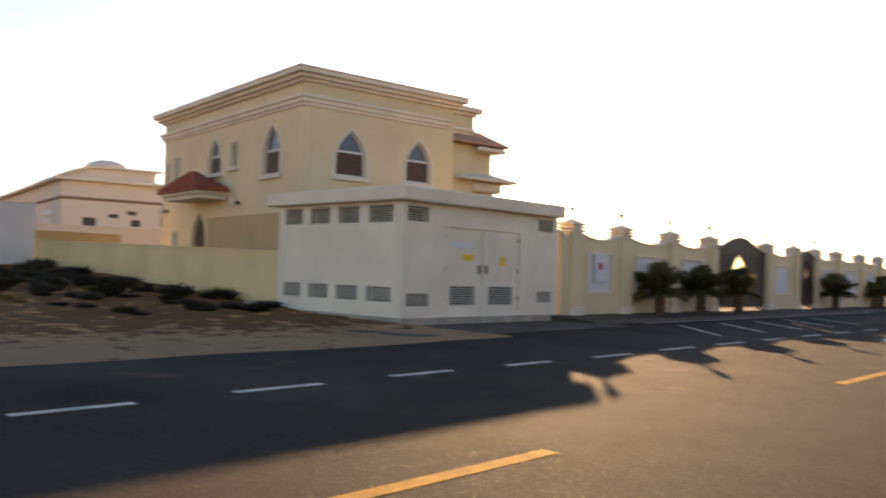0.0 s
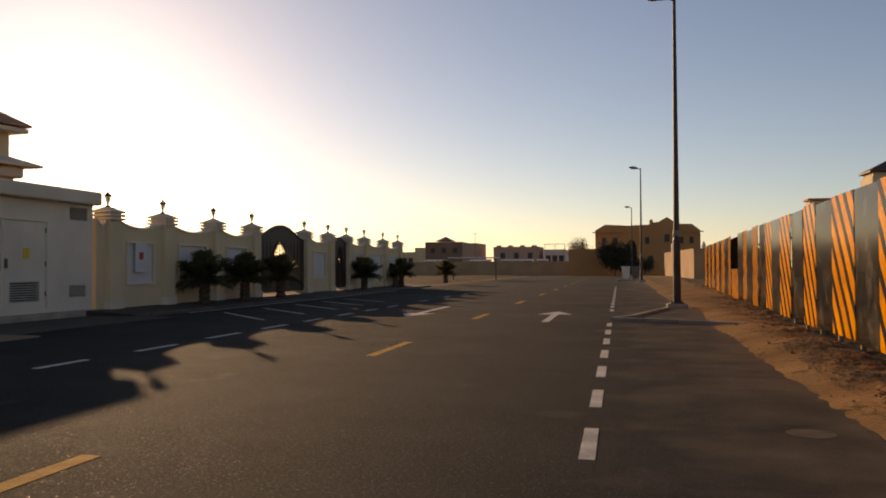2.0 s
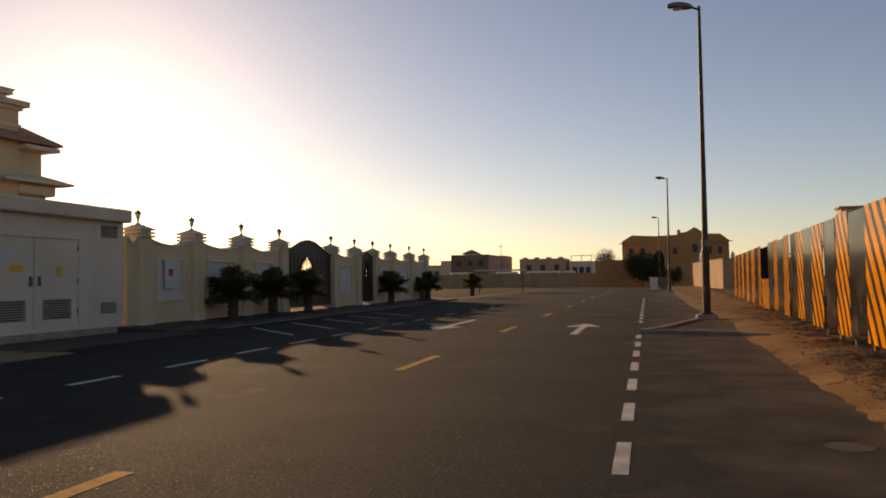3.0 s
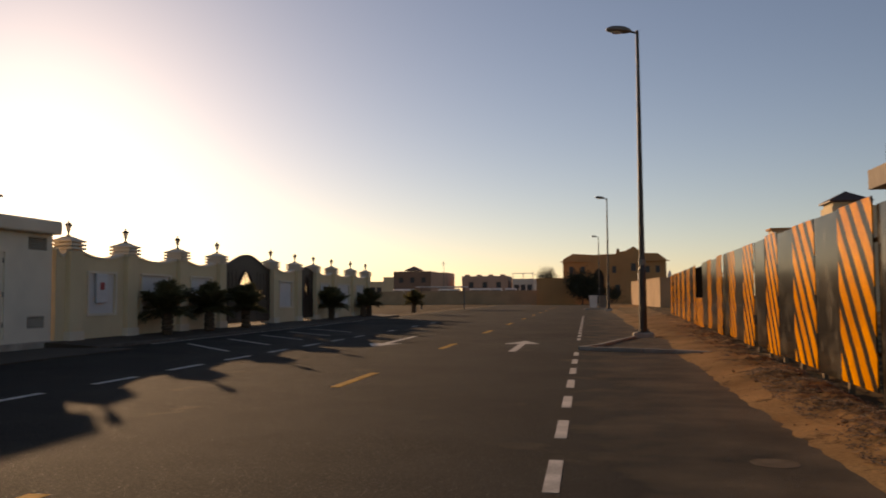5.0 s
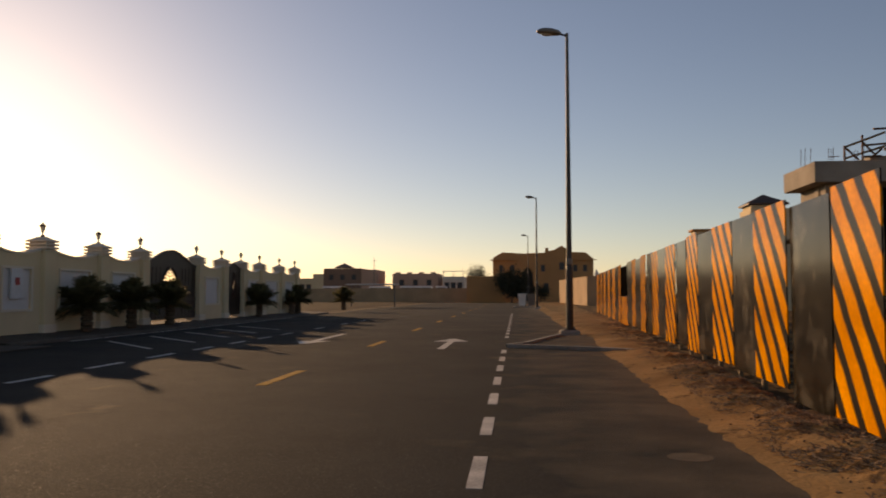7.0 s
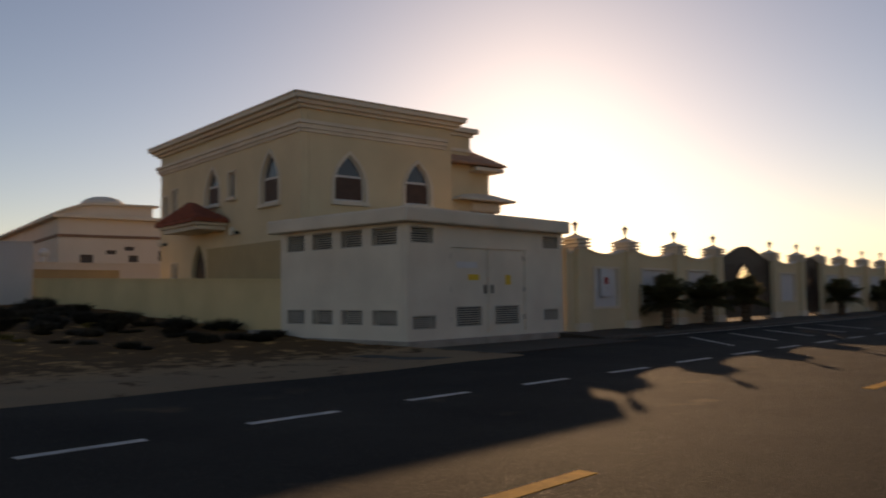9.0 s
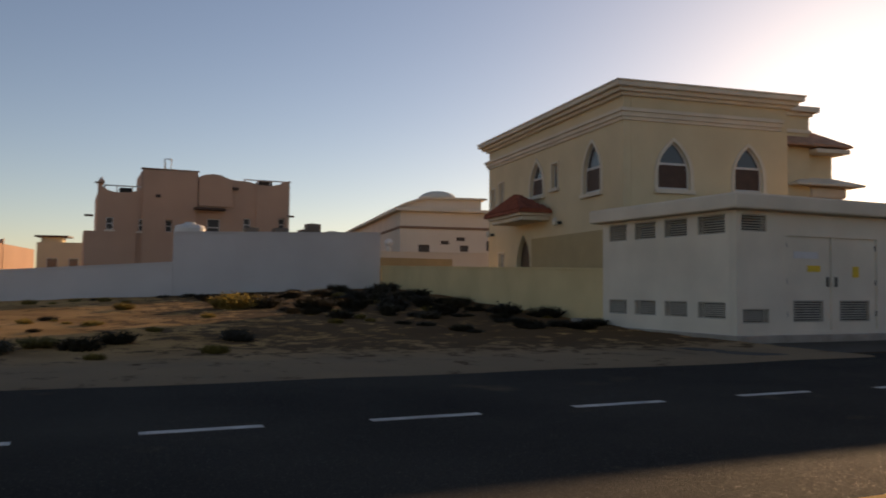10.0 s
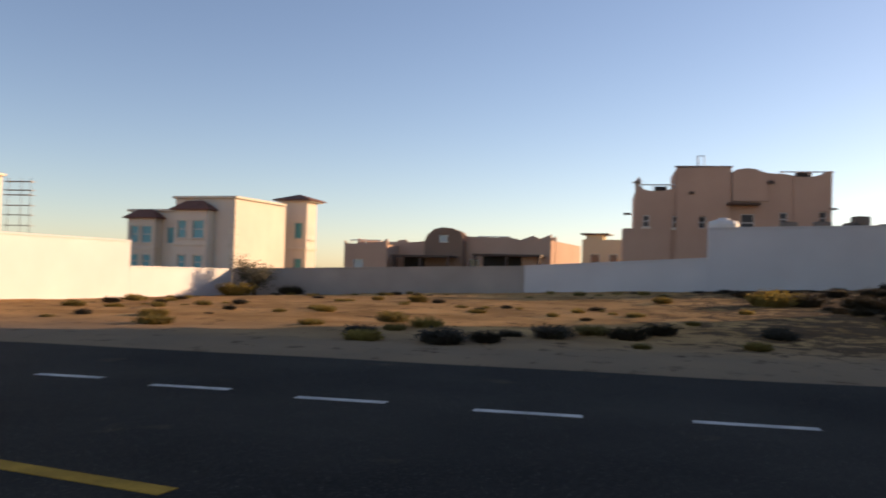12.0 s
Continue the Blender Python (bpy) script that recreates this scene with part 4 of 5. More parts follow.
street_lamp(1.83, 26.88, 0)
street_lamp(1.93, 73.2, 0)
street_lamp(1.85, 121.0, 0)


# ---- site hoarding ----
def hx(y):
    return 3.33 + 0.042 * (y - 7.5)


rng = random.Random(5)
hoard = root("hoarding", Matrix(), "site hoarding of orange black-striped boards alternating with dark boards", "hoarding")
cuts = [7.5, 8.86, 10.42, 12.0, 13.45, 15.0, 16.55, 18.05, 19.55, 21.05, 22.55, 24.1, 25.6, 27.1, 28.6, 30.1, 31.6]
cuts2 = [34.6, 36.1, 37.6, 39.2, 40.8, 42.4, 44.0, 45.6, 47.2, 48.8, 50.4, 52.0]
for run in (cuts, cuts2):
    for i, (a, b) in enumerate(zip(run, run[1:])):
        hazard = i % 2 == 0
        gap = 0.02 + rng.random() * 0.015
        near = run is cuts and i < 2
        if run is cuts and i == 0:
            gap = 0.004
        L = b - a - gap
        zt = 2.52 + rng.uniform(-0.035, 0.035) + (-0.1 if near else 0)
        zb = 0.17 + rng.uniform(-0.03, 0.04) - (0.13 if near else 0)
        m = frame_of((hx(a) - (0.02 if hazard else 0.0), a + gap, 0), (hx(b) - hx(a) + rng.uniform(-0.03, 0.03), b - a, rng.uniform(-0.006, 0.006)))
        bd = placed(part("board", boxed(0, 0, zb, L, 0.018, zt, bevel=0.003), HAZARD if hazard else PANEL_DARK, hoard, "orange board with black diagonal bars" if hazard else "dark board with pale blotches painted as sheen"), m)
        for z in (0.95, 1.75):
            part("bracket", boxed(L - 0.03, -0.03, z, L + 0.035, 0.0, z + 0.05, bevel=0.004), GALV, bd)
        for z in (0.35, 1.25, 2.2):
            part("screw", rod(bmesh.new(), (0.06, -0.008, z), (0.06, 0.0, z), 0.012, 0.012, 6), GALV, bd)
    for i, a in enumerate([run[0] + 0.09, *run[1:]]):
        part("post", boxed(hx(a) + 0.03, a - 0.04, -0.3, hx(a) + 0.1, a + 0.04, 2.2, bevel=0.004), TIMBER, hoard)
    for z in (0.6, 2.0):
        p0, p1 = run[0], run[-1]
        bm = rod(bmesh.new(), (hx(p0) + 0.13, p0, z), (hx(p1) + 0.13, p1, z), 0.03, 0.03, 6)
        part("rail", bm, TIMBER, hoard)
# the low gap in the run, closed with one half-height board; the black sheet over it is the opening's painted shade
placed(part("board", boxed(0.02, 0, 0.1, 2.95, 0.018, 1.22, bevel=0.003), HAZARD, hoard), frame_of((hx(31.6), 31.6, 0), (hx(34.6) - hx(31.6), 3.0, 0)))
placed(part("board", boxed(0.02, 0.03, 1.24, 2.98, 0.05, 2.42, bevel=0.003), SHADEBLACK, hoard, "black sheet standing for the shaded opening over the low board"), frame_of((hx(31.6), 31.6, 0), (hx(34.6) - hx(31.6), 3.0, 0)))
# return of the hoarding, away from the road, its shade put into the black colour
for i in range(5):
    placed(part("return_board", boxed(i * 1.22 + 0.01, 0, -0.3, i * 1.22 + 1.215, 0.018, 2.26 + 0.01 * (i % 2), bevel=0.003), SHADEBLACK, hoard, "board coloured black for its shaded face"), frame_of((hx(7.5) - 0.028, 7.482, 0), (1, -0.02, 0)))


# ---- unfinished building behind the hoarding ----
site = root("unfinished_building", Matrix.Translation((0, 26.5, 0)), "unfinished concrete building with scaffolding and bare rebar", "building")
part("floor_slab", boxed(9.45, 0, 4.82, 12.6, 3.0, 5.48, bevel=0.02), CONCRETE, site, "cantilevered raw concrete slab")
part("slab_underside_beam", boxed(9.95, 0.5, 4.3, 12.6, 2.8, 4.82), CONCRETE, site)
part("wall", slab(rect(11.7, 0, 18, 5.3), [rect(11.86, 3.6, 12.5, 5.14), rect(14.5, 2.2, 16, 4.2)], 0.25), CONCRETE, site, "raw wall with an opening").location = (0, 0.25, 0)
part("end_wall", boxed(12.56, 0.0, 0, 18, 0.24, 5.7, bevel=0.015), CONCRETE, site, "grey blockwork end wall")
part("upper_slab", boxed(11.3, 0.45, 5.48, 18, 7, 5.69, bevel=0.02), CONCRETE, site)
part("ramp_slab", boxed(10.95, 0.1, 5.15, 12.5, 0.42, 5.32, bevel=0.01), CONCRETE, site).matrix_local = Matrix.Translation((11.0, 0, 5.2)) @ Matrix.Rotation(-radians(13), 4, "Y") @ Matrix.Translation((-11.0, 0, -5.2))
part("parapet", boxed(12.95, 0.3, 5.7, 18, 0.55, 6.25, bevel=0.02), CONCRETE, site)
for k in range(9):
    x = 12.0 + 0.11 * k
    part("formwork_prop", boxed(x, 0.4 + 0.03 * (k % 3), 5.69, x + 0.07, 0.5 + 0.03 * (k % 3), 5.84 + 0.045 * k + 0.05 * (k % 2), bevel=0.008), TIMBER, site)
part("formwork_board", boxed(11.7, 0.34, 5.84, 12.5, 0.38, 5.93), TIMBER, site)
for x in (9.9, 12.2, 15.2):
    part("column", boxed(x, 1.0, -0.2, x + 0.35, 1.35, 4.82), CONCRETE, site)
for x, z, h in ((9.2, 5.48, 0.45), (9.33, 5.48, 0.5), (9.5, 5.48, 0.5), (10.05, 5.48, 0.5), (10.13, 5.48, 0.45), (10.2, 5.48, 0.52), (10.85, 5.48, 0.42), (10.93, 5.48, 0.4), (12.9, 6.25, 0.42), (13.0, 6.25, 0.36), (13.12, 6.25, 0.4), (13.22, 6.25, 0.33), (13.35, 6.25, 0.38), (13.5, 6.25, 0.32), (13.7, 6.25, 0.4)):
    part("rebar", rod(bmesh.new(), (x, 0.5, z - 0.1), (x + 0.02, 0.5, z + h), 0.009, 0.009, 5), RUST, site)
part("rebar", rod(bmesh.new(), (12.75, 0.5, 6.34), (14.2, 0.5, 6.3), 0.02, 0.02, 5), RUST, site)
part("rebar", rod(bmesh.new(), (10.05, 0.5, 5.68), (10.4, 0.5, 5.7), 0.012, 0.012, 5), RUST, site)
scaf = [((10.48, 0.3, 5.4), (10.48, 0.3, 6.0)), ((11.03, 0.3, 5.0), (11.03, 0.3, 6.33)), ((11.8, 0.3, 5.2), (11.84, 0.3, 6.58)), ((12.44, 0.3, 5.65), (12.45, 0.3, 6.68)), ((11.37, 0.3, 6.52), (12.47, 0.3, 6.55)),
        ((11.03, 0.3, 6.0), (12.44, 0.3, 6.1)), ((11.05, 0.3, 5.64), (11.6, 0.3, 5.66)), ((10.5, 0.3, 5.95), (10.9, 0.3, 5.55)), ((11.05, 0.3, 6.1), (11.4, 0.3, 5.7)), ((11.3, 0.3, 5.6), (11.62, 0.3, 5.9))]
for p, q in (((10.5, 0.33, 5.96), (11.75, 0.33, 6.42)), ((10.5, 0.33, 5.6), (11.8, 0.33, 6.0))):
    part("guard_board", rod(bmesh.new(), p, q, 0.035, 0.035, 4), TIMBER, site, "pale timber guard board")
for a, b in scaf:
    part("scaffold_tube", rod(bmesh.new(), a, b, 0.035, 0.035, 7), RUST, site)


# ---- far villas ----
def simple_windows(xs, z0, z1, w):
    return [(x, z0, x + w, z1) for x in xs]


FX = lambda x: frame_of((x, 0, 0), (0, 1, 0))
FY = lambda y: frame_of((0, y, 0), (1, 0, 0))

pink = root("flat_roofed_villa", Matrix(), "three-storey dusty pink villa with horned parapets", "house")
out = [(2.1, -0.5), (17.0, -0.5), (17.0, 10.05), (16.6, 10.0), (16.2, 9.75), (15.4, 9.55), (14.4, 9.6), (13.6, 9.8), (12.4, 9.85), (11.9, 9.95), (11.3, 10.2), (10.7, 10.25), (10.0, 10.15), (9.55, 9.9), (9.5, 10.35), (5.3, 10.25), (5.25, 8.65), (4.4, 8.4), (3.4, 8.35), (2.8, 8.5), (2.5, 8.75), (2.3, 9.0), (2.1, 9.0)]
pw = [(2.75, 5.45, 3.25, 6.4), (5.1, 5.4, 5.6, 6.35), (7.1, 5.4, 7.6, 6.35), (13.2, 5.7, 13.75, 6.75), (16.1, 5.85, 16.6, 6.85), (10.3, 5.2, 11.3, 6.6)]
volume(pink, FX(-68.2), 2.1, 17.0, -0.5, 8.3, 6.5, PINK, pw, out, pane=GLASSD, bar=0.5, sill=True)
volume(pink, FX(-68.0), 1.2, 4.9, -0.5, 5.3, 5, PINK)
for o_, d_, n_ in (([(5.35, -0.5), (9.45, -0.5), (9.45, 10.33), (5.35, 10.23)], 0.25, "stair_tower_front"), ([(9.6, 7.6), (12.3, 7.6), (12.3, 9.84), (11.9, 9.93), (11.3, 10.18), (10.7, 10.23), (10.0, 10.13), (9.6, 9.9)], 0.18, "gable_front"), ([(14.2, -0.5), (16.98, -0.5), (16.98, 10.03), (16.6, 9.98), (16.2, 9.73), (15.4, 9.53), (14.4, 9.58), (14.2, 9.6)], 0.15, "end_bay_front")):
    hs_ = [rect(*w) for w in pw if o_[0][0] < w[0] and w[2] < o_[1][0] and w[3] < 7.5 and n_ != "gable_front"]
    placed(part(n_, slab(o_, hs_, d_ - 0.003), PINK, pink), FX(-68.2) @ Matrix.Translation((0, -d_, 0)))
placed(part("antenna", rod(bmesh.new(), (7.2, 2, 10.2), (7.2, 2, 11.3), 0.04, 0.03, 5), GALV, pink), FX(-68.2))
placed(part("tower", boxed(5.32, 0.26, 8.3, 9.5, 6, 10.2), PINK, pink), FX(-68.2))
placed(part("awning", boxed(9.2, -1.0, 7.25, 11.6, -0.002, 7.42, bevel=0.02), BRONZE, pink, "dark timber awning"), FX(-68.2))
for y in (2.6, 3.9, 13.2, 14.6, 15.8):
    placed(part("roof_rail", rod(bmesh.new(), (y, 0.3, 8.9 if y < 5 else 10.0), (y + 1.4, 0.3, 8.9 if y < 5 else 10.0), 0.05, 0.05, 6), FRAMEW, pink), FX(-68.2))
for y, z in ((2.6, 8.3), (3.5, 8.3), (4.6, 8.3), (13.3, 9.4), (14.4, 9.5), (15.4, 9.5), (16.4, 9.7)):
    placed(part("rail_post", boxed(y - 0.04, 0.26, z, y + 0.04, 0.34, 8.95 if y < 5 else 10.05), FRAMEW, pink), FX(-68.2))
for y, z, w in ((3.7, 8.4, 0.9), (14.5, 9.6, 1.2)):
    placed(part("roof_plant", boxed(y, 0.7, z, y + w, 1.5, z + 0.42, bevel=0.04), IRON, pink, "dark roof plant behind the parapet"), FX(-68.2))
placed(part("roof_frame", rod(rod(rod(bmesh.new(), (7.0, 0.6, 10.2), (7.0, 0.6, 11.3), 0.035), (7.5, 0.6, 10.2), (7.5, 0.6, 11.3), 0.035), (7.0, 0.6, 11.3), (7.5, 0.6, 11.3), 0.035), GALV, pink), FX(-68.2))
placed(part("finial", lathe(bmesh.new(), [(0.22, 8.9), (0.22, 9.2), (0.12, 9.35), (0.02, 9.5)], 8, (2.35, 0.12, 0)), PINK, pink), FX(-68.2))
for y0, y1, zt in ((5.2, 9.6, 10.3), (1.9, 2.5, 9.0)):
    placed(part("parapet_coping", boxed(y0, -0.3, zt, y1, 0.3, zt + 0.09, bevel=0.02), PINKD, pink), FX(-68.2))
for y, z, w in ((6.3, 8.1, 0.35), (12.2, 9.0, 0.5)):
    placed(part("scupper", boxed(y, -0.42, z, y + w, -0.255, z + 0.22, bevel=0.02), BRONZE, pink), FX(-68.2))
for y, z in ((1.7, 6.4), (17.3, 7.0)):
    placed(part("rain_spout", boxed(y - 0.5, -0.2, z, y + 0.1, 0.1, z + 0.15), BRONZE, pink), FX(-68.2))
tank = root("water_tank", Matrix.Translation((-60, 7.9, 0.8)), "white water tank on a stand behind the white wall", "tank")
part("tank_body", lathe(bmesh.new(), [(0.95, 2.6), (1.05, 2.7), (1.05, 4.4), (0.95, 4.6), (0.4, 4.75), (0.35, 4.85)], 20), PLASTIC, tank, smooth=False)
part("stand", boxed(-1, -1, -0.6, 1, 1, 2.6), CONCRETE, tank)
for k, (y, h) in enumerate(((15.9, 0.55), (18.0, 0.5), (18.6, 0.9), (20.3, 0.45), (21.5, 0.4), (13.5, 0.5))):
    ac = root("air_conditioner", Matrix.Translation((-52, y * 0.78, 0)), "grey rooftop air conditioner unit behind the white wall", "air conditioner", "air conditioners")
    part("casing", boxed(-0.4, -0.45, 4.2, 0.4, 0.45, 4.35 + h, bevel=0.03), GALV, ac)
    part("stand", boxed(-0.35, -0.4, 0.5, 0.35, 0.4, 4.2), CONCRETE, ac)
    part("fan_grille", lathe(bmesh.new(), [(0.3, 0), (0.3, 0.03), (0.05, 0.05)], 14, (0, 0, 4.35 + h)), IRON, ac)

low = root("low_villa", Matrix(), "long single-storey pink villa with domed parapet and dark pergolas", "house")
K = 0.9
lx = frame_of((-72, -4.41, 0), (0.165, 0.986, 0)) @ Matrix.Diagonal((1.07, 1, 1, 1)) @ Matrix.Translation((4.41, 0, 0))


def sc(pts):
    return [(a * K, 1.24 + (b - 1.24) * K) for a, b in pts]


o = sc([(-25.0, -1), (-4.9, -1), (-4.9, 5.1), (-6.0, 4.6), (-6.7, 5.0), (-7.6, 4.6), (-9.5, 5.0), (-10.5, 4.9), (-13.4, 5.0), (-13.8, 5.4), (-14.6, 5.7), (-15.6, 5.8), (-16.4, 5.6), (-17.1, 5.1), (-17.3, 4.5), (-19.4, 4.3), (-19.7, 4.6), (-20.5, 4.5), (-20.8, 4.2), (-22.2, 4.0), (-24.4, 4.1), (-25.0, 4.05)])
lw = [(a * K, 1.24 + (b - 1.24) * K, c * K, 1.24 + (d - 1.24) * K) for a, b, c, d in ((-15.9, 4.3, -15.0, 5.0), (-13.2, 1.9, -12.2, 2.7), (-24.5, 1.4, -23.4, 2.3), (-9.5, 1.6, -8.6, 2.4))]
volume(low, lx, -25.0 * K, -4.9 * K, -1, 4.3, 11, PINK, lw, o)
lk = [(a * K, 1.24 + (z_ - 1.24) * K) for a, z_ in ((-24.9, 4.3), (-24.6, 4.0), (-22.2, 4.0), (-20.8, 4.2), (-20.6, 4.5), (-20.4, 4.5))]
volume(low, lx @ Matrix.Translation((0, -2.6, 0)), -24.9 * K, -20.4 * K, -1, 3.7, 2.59, PINK, [(-23.9 * K, 1.4, -22.9 * K, 2.3)], [(-24.9 * K, -1), (-20.4 * K, -1), *reversed(lk)], pane=GLASSP)
gk = [(a * K, 1.24 + (z_ - 1.24) * K) for a, z_ in ((-17.3, 4.6), (-17.0, 5.15), (-16.4, 5.65), (-15.6, 5.85), (-14.6, 5.75), (-13.8, 5.45), (-13.5, 5.0))]
volume(low, lx @ Matrix.Translation((0, -0.9, 0)), -17.3 * K, -13.5 * K, -1, 4.2, 0.89, PINKD, [(-15.9 * K, 4.0, -15.0 * K, 4.7)], [(-17.3 * K, -1), (-13.5 * K, -1), *reversed(gk)], pane=GLASSP)
ek = [(a * K, 1.24 + (z_ - 1.24) * K) for a, z_ in ((-7.6, 4.7), (-6.6, 5.05), (-6.0, 4.75), (-4.95, 5.2))]
volume(low, lx @ Matrix.Translation((0, -1.6, 0)), -7.6 * K, -4.95 * K, -1, 4.3, 1.59, PINK, [], [(-7.6 * K, -1), (-4.95 * K, -1), *reversed(ek)])
for y_, z_, d_ in ((-22.7, 4.05, -2.6), (-10.8, 4.62, 0.0)):
    placed(part("parapet_rail", rod(bmesh.new(), ((y_ - 1.6) * K, 0.12, z_), ((y_ + 1.6) * K, 0.12, z_), 0.05, 0.05, 6), FRAMEW, low), lx @ Matrix.Translation((0, d_, 0)))
    for q_ in (-1.5, 0.0, 1.5):
        placed(part("rail_post", boxed((y_ + q_) * K - 0.04, 0.08, 3.5, (y_ + q_) * K + 0.04, 0.16, z_ - 0.05), FRAMEW, low), lx @ Matrix.Translation((0, d_, 0)))
for a, b, z in ((-19.8, -14.0, 2.75), (-11.8, -5.5, 3.0)):
    z = 1.24 + (z - 1.24) * K
    placed(part("pergola_roof", boxed(a * K, -3, z, b * K, -0.01, z + 0.18), BRONZE, low, "dark timber pergola roof"), lx)
    # thin dark sheet over the wall, painted shade under the pergola
    placed(part("pergola_shade_sheet", boxed(a * K, -0.02, -0.5, b * K, -0.003, z), SHADEFILL, low), lx)
    for y in (a + 0.2, (a + b) / 2, b - 0.2):
        placed(part("pergola_post", boxed(y * K - 0.1, -2.9, -0.6, y * K + 0.1, -2.7, z), BRONZE, low), lx)
beige = root("beige_house", Matrix(), "small beige house with a roof canopy", "house")
bgf = frame_of((-97, 4.2, 0), (0.2, 0.98, 0))
volume(beige, bgf, -7.2, -1.6, -0.5, 5.7, 6, BEIGE, [(-6.2, 2.8, -5.1, 4.0), (-4.0, 2.8, -3.0, 4.0)])
volume(beige, bgf @ Matrix.Translation((0, 3, 0)), -1.59, 0.6, -0.5, 5.2, 6, BEIGE, [])
placed(part("roof_room", boxed(-7.0, 1, 5.7, -4.9, 3, 6.3), BEIGE, beige), bgf)
placed(part("roof_canopy", boxed(-7.6, 0.6, 6.3, -4.2, 3.4, 6.48), BRONZE, beige), bgf)

RD = Vector((0.156, 0.988, 0))       # the plots on that side stand turned from the road
wv = root("white_villa", Matrix(), "two-storey white villa with red tiled bays and teal windows", "house")
WC = Vector((-75.2, -36.05, 0))
wf = frame_of(WC, RD)                 # x runs back from the corner: negative along the front
volume(wv, wf, -7.1, 0.0, -0.8, 8.0, 9.5, VILLAWHITE, [])
volume(wv, wf @ Matrix.Translation((0, 1.4, 0)), -13.9, -7.11, -0.8, 6.8, 7, VILLAWHITE, [(-9.2, 3.5, -8.3, 5.2)], pane=GLASSB)
placed(part("cornice", boxed(-7.3, -0.3, 8.0, 0.3, 9.2, 8.25, bevel=0.05), TRIM, wv), wf)
placed(part("wing_cornice", boxed(-14.2, 1.1, 6.8, -7.31, 8.4, 7.05, bevel=0.05), TRIM, wv), wf)
for y0, y1, zt, dy in ((-6.3, -2.4, 6.75, -1.1), (-13.3, -9.8, 6.0, 0.3)):
    dz = 0 if zt > 6.5 else -0.5
    w = y1 - y0
    bf = wf @ Matrix.Translation((0, dy, 0))
    volume(wv, bf, y0, y1, -0.8, zt, 1.1, VILLAWHITE, [(y0 + 0.4, 4.0 + dz, y0 + 1.4, 5.75 + dz), (y1 - 1.7, 4.0 + dz, y1 - 0.4, 5.75 + dz), (y0 + 0.5, 0.9, y0 + 1.4, 2.3), (y1 - 1.5, 0.9, y1 - 0.5, 2.3)], pane=GLASSB, sill=True, surround=0.14, bar=0.5)
    placed(part("bay_roof", hip_roof(bmesh.new(), y0, 0, y1, 1.1, zt + 0.12, zt + 1.0, 0.4, w * 0.25), BROWNTILE, wv, "red tiled bay roof"), bf)
    placed(part("bay_band", boxed(y0 - 0.12, -0.12, 3.2 + dz, y1 + 0.12, 1.0, 3.5 + dz, bevel=0.03), TRIM, wv), bf)
for q_ in range(12):
    w_ = 0.7 if q_ % 2 else 0.45
    placed(part("quoin", boxed(-w_, -0.07, -0.4 + q_ * 0.69, 0.07, w_, 0.12 + q_ * 0.69, bevel=0.02), TRIM, wv), wf)
tf = wf @ Matrix.Translation((-1.7, 11.5, 0))
volume(wv, tf, 0.0, 3.2, -0.8, 8.7, 2.2, VILLAWHITE, [(1.7, 4.6, 2.7, 6.4), (1.7, 0.9, 2.7, 2.4)], pane=GLASSB, sill=True, surround=0.12)
for z0, z1 in ((4.6, 6.2), (0.9, 2.4)):
    window(wv, tf @ frame_of((3.202, 0.6, 0), (0, 1, 0)) @ Matrix.Translation((0, -0.1, 0)), rect(0, z0, 1.0, z1), pane=GLASSB)
placed(part("tower_roof", hip_roof(bmesh.new(), 0, 0, 3.2, 2.2, 8.95, 9.65, 0.8), BROWNTILE, wv, "red tiled tower roof"), tf)
placed(part("tower_cornice", boxed(-0.5, -0.5, 8.7, 3.7, 2.7, 8.83, bevel=0.03), TRIM, wv), tf)
placed(part("tower_band", boxed(-0.1, -0.1, 3.3, 3.3, 2.3, 3.6, bevel=0.03), TRIM, wv), tf)

tow = root("house_under_scaffold", Matrix(), "unfinished pale house corner with scaffold poles", "building")
volume(tow, FX(-75), -84, -70.5, -0.5, 11.2, 10, VILLAWHITE, [])
placed(part("cornice", boxed(-84.3, -0.4, 11.2, -70.1, 10.2, 11.5, bevel=0.05), TRIM, tow), FX(-75))
for z in (4.9, 6.0, 7.0, 8.1, 8.6, 9.5):
    placed(part("scaffold_board", boxed(-62.1, 0, z, -58.9, 0.9, z + 0.05), GALV, tow), FX(-75))
for y in (-61.5, -60.0, -58.9):
    placed(part("scaffold_tube", rod(bmesh.new(), (y, 0.1, -0.5), (y, 0.1, 9.9), 0.03, 0.03, 6), GALV, tow), FX(-75))

cream = root("cream_villa", Matrix(), "low cream villa with a shallow dome and moulded cornice", "house")
cf = frame_of((-60, 23.8, 0), (0.183, 0.983, 0))
volume(cream, cf, 0, 9.5, -0.2, 7.2, 34, VILLAWHITE, [(1.5, 3.9, 2.4, 4.6), (3.3, 4.65, 4.0, 4.95), (4.6, 4.95, 5.3, 5.25), (4.9, 4.1, 5.6, 4.6), (7.1, 4.2, 8.1, 5.0)], pane=GLASSD, fr=BRONZE)
placed(part("cornice", boxed(-0.5, -0.5, 7.2, 10, 34.5, 7.45, bevel=0.05), TRIM, cream), cf)
placed(part("parapet", slab([(-0.3, 7.452), (6.6, 7.452), (6.6, 8.25), (2.2, 8.2), (1.4, 8.05), (0.4, 7.7)], (), 8), VILLAWHITE, cream), cf @ Matrix.Translation((0, -0.1, 0)))
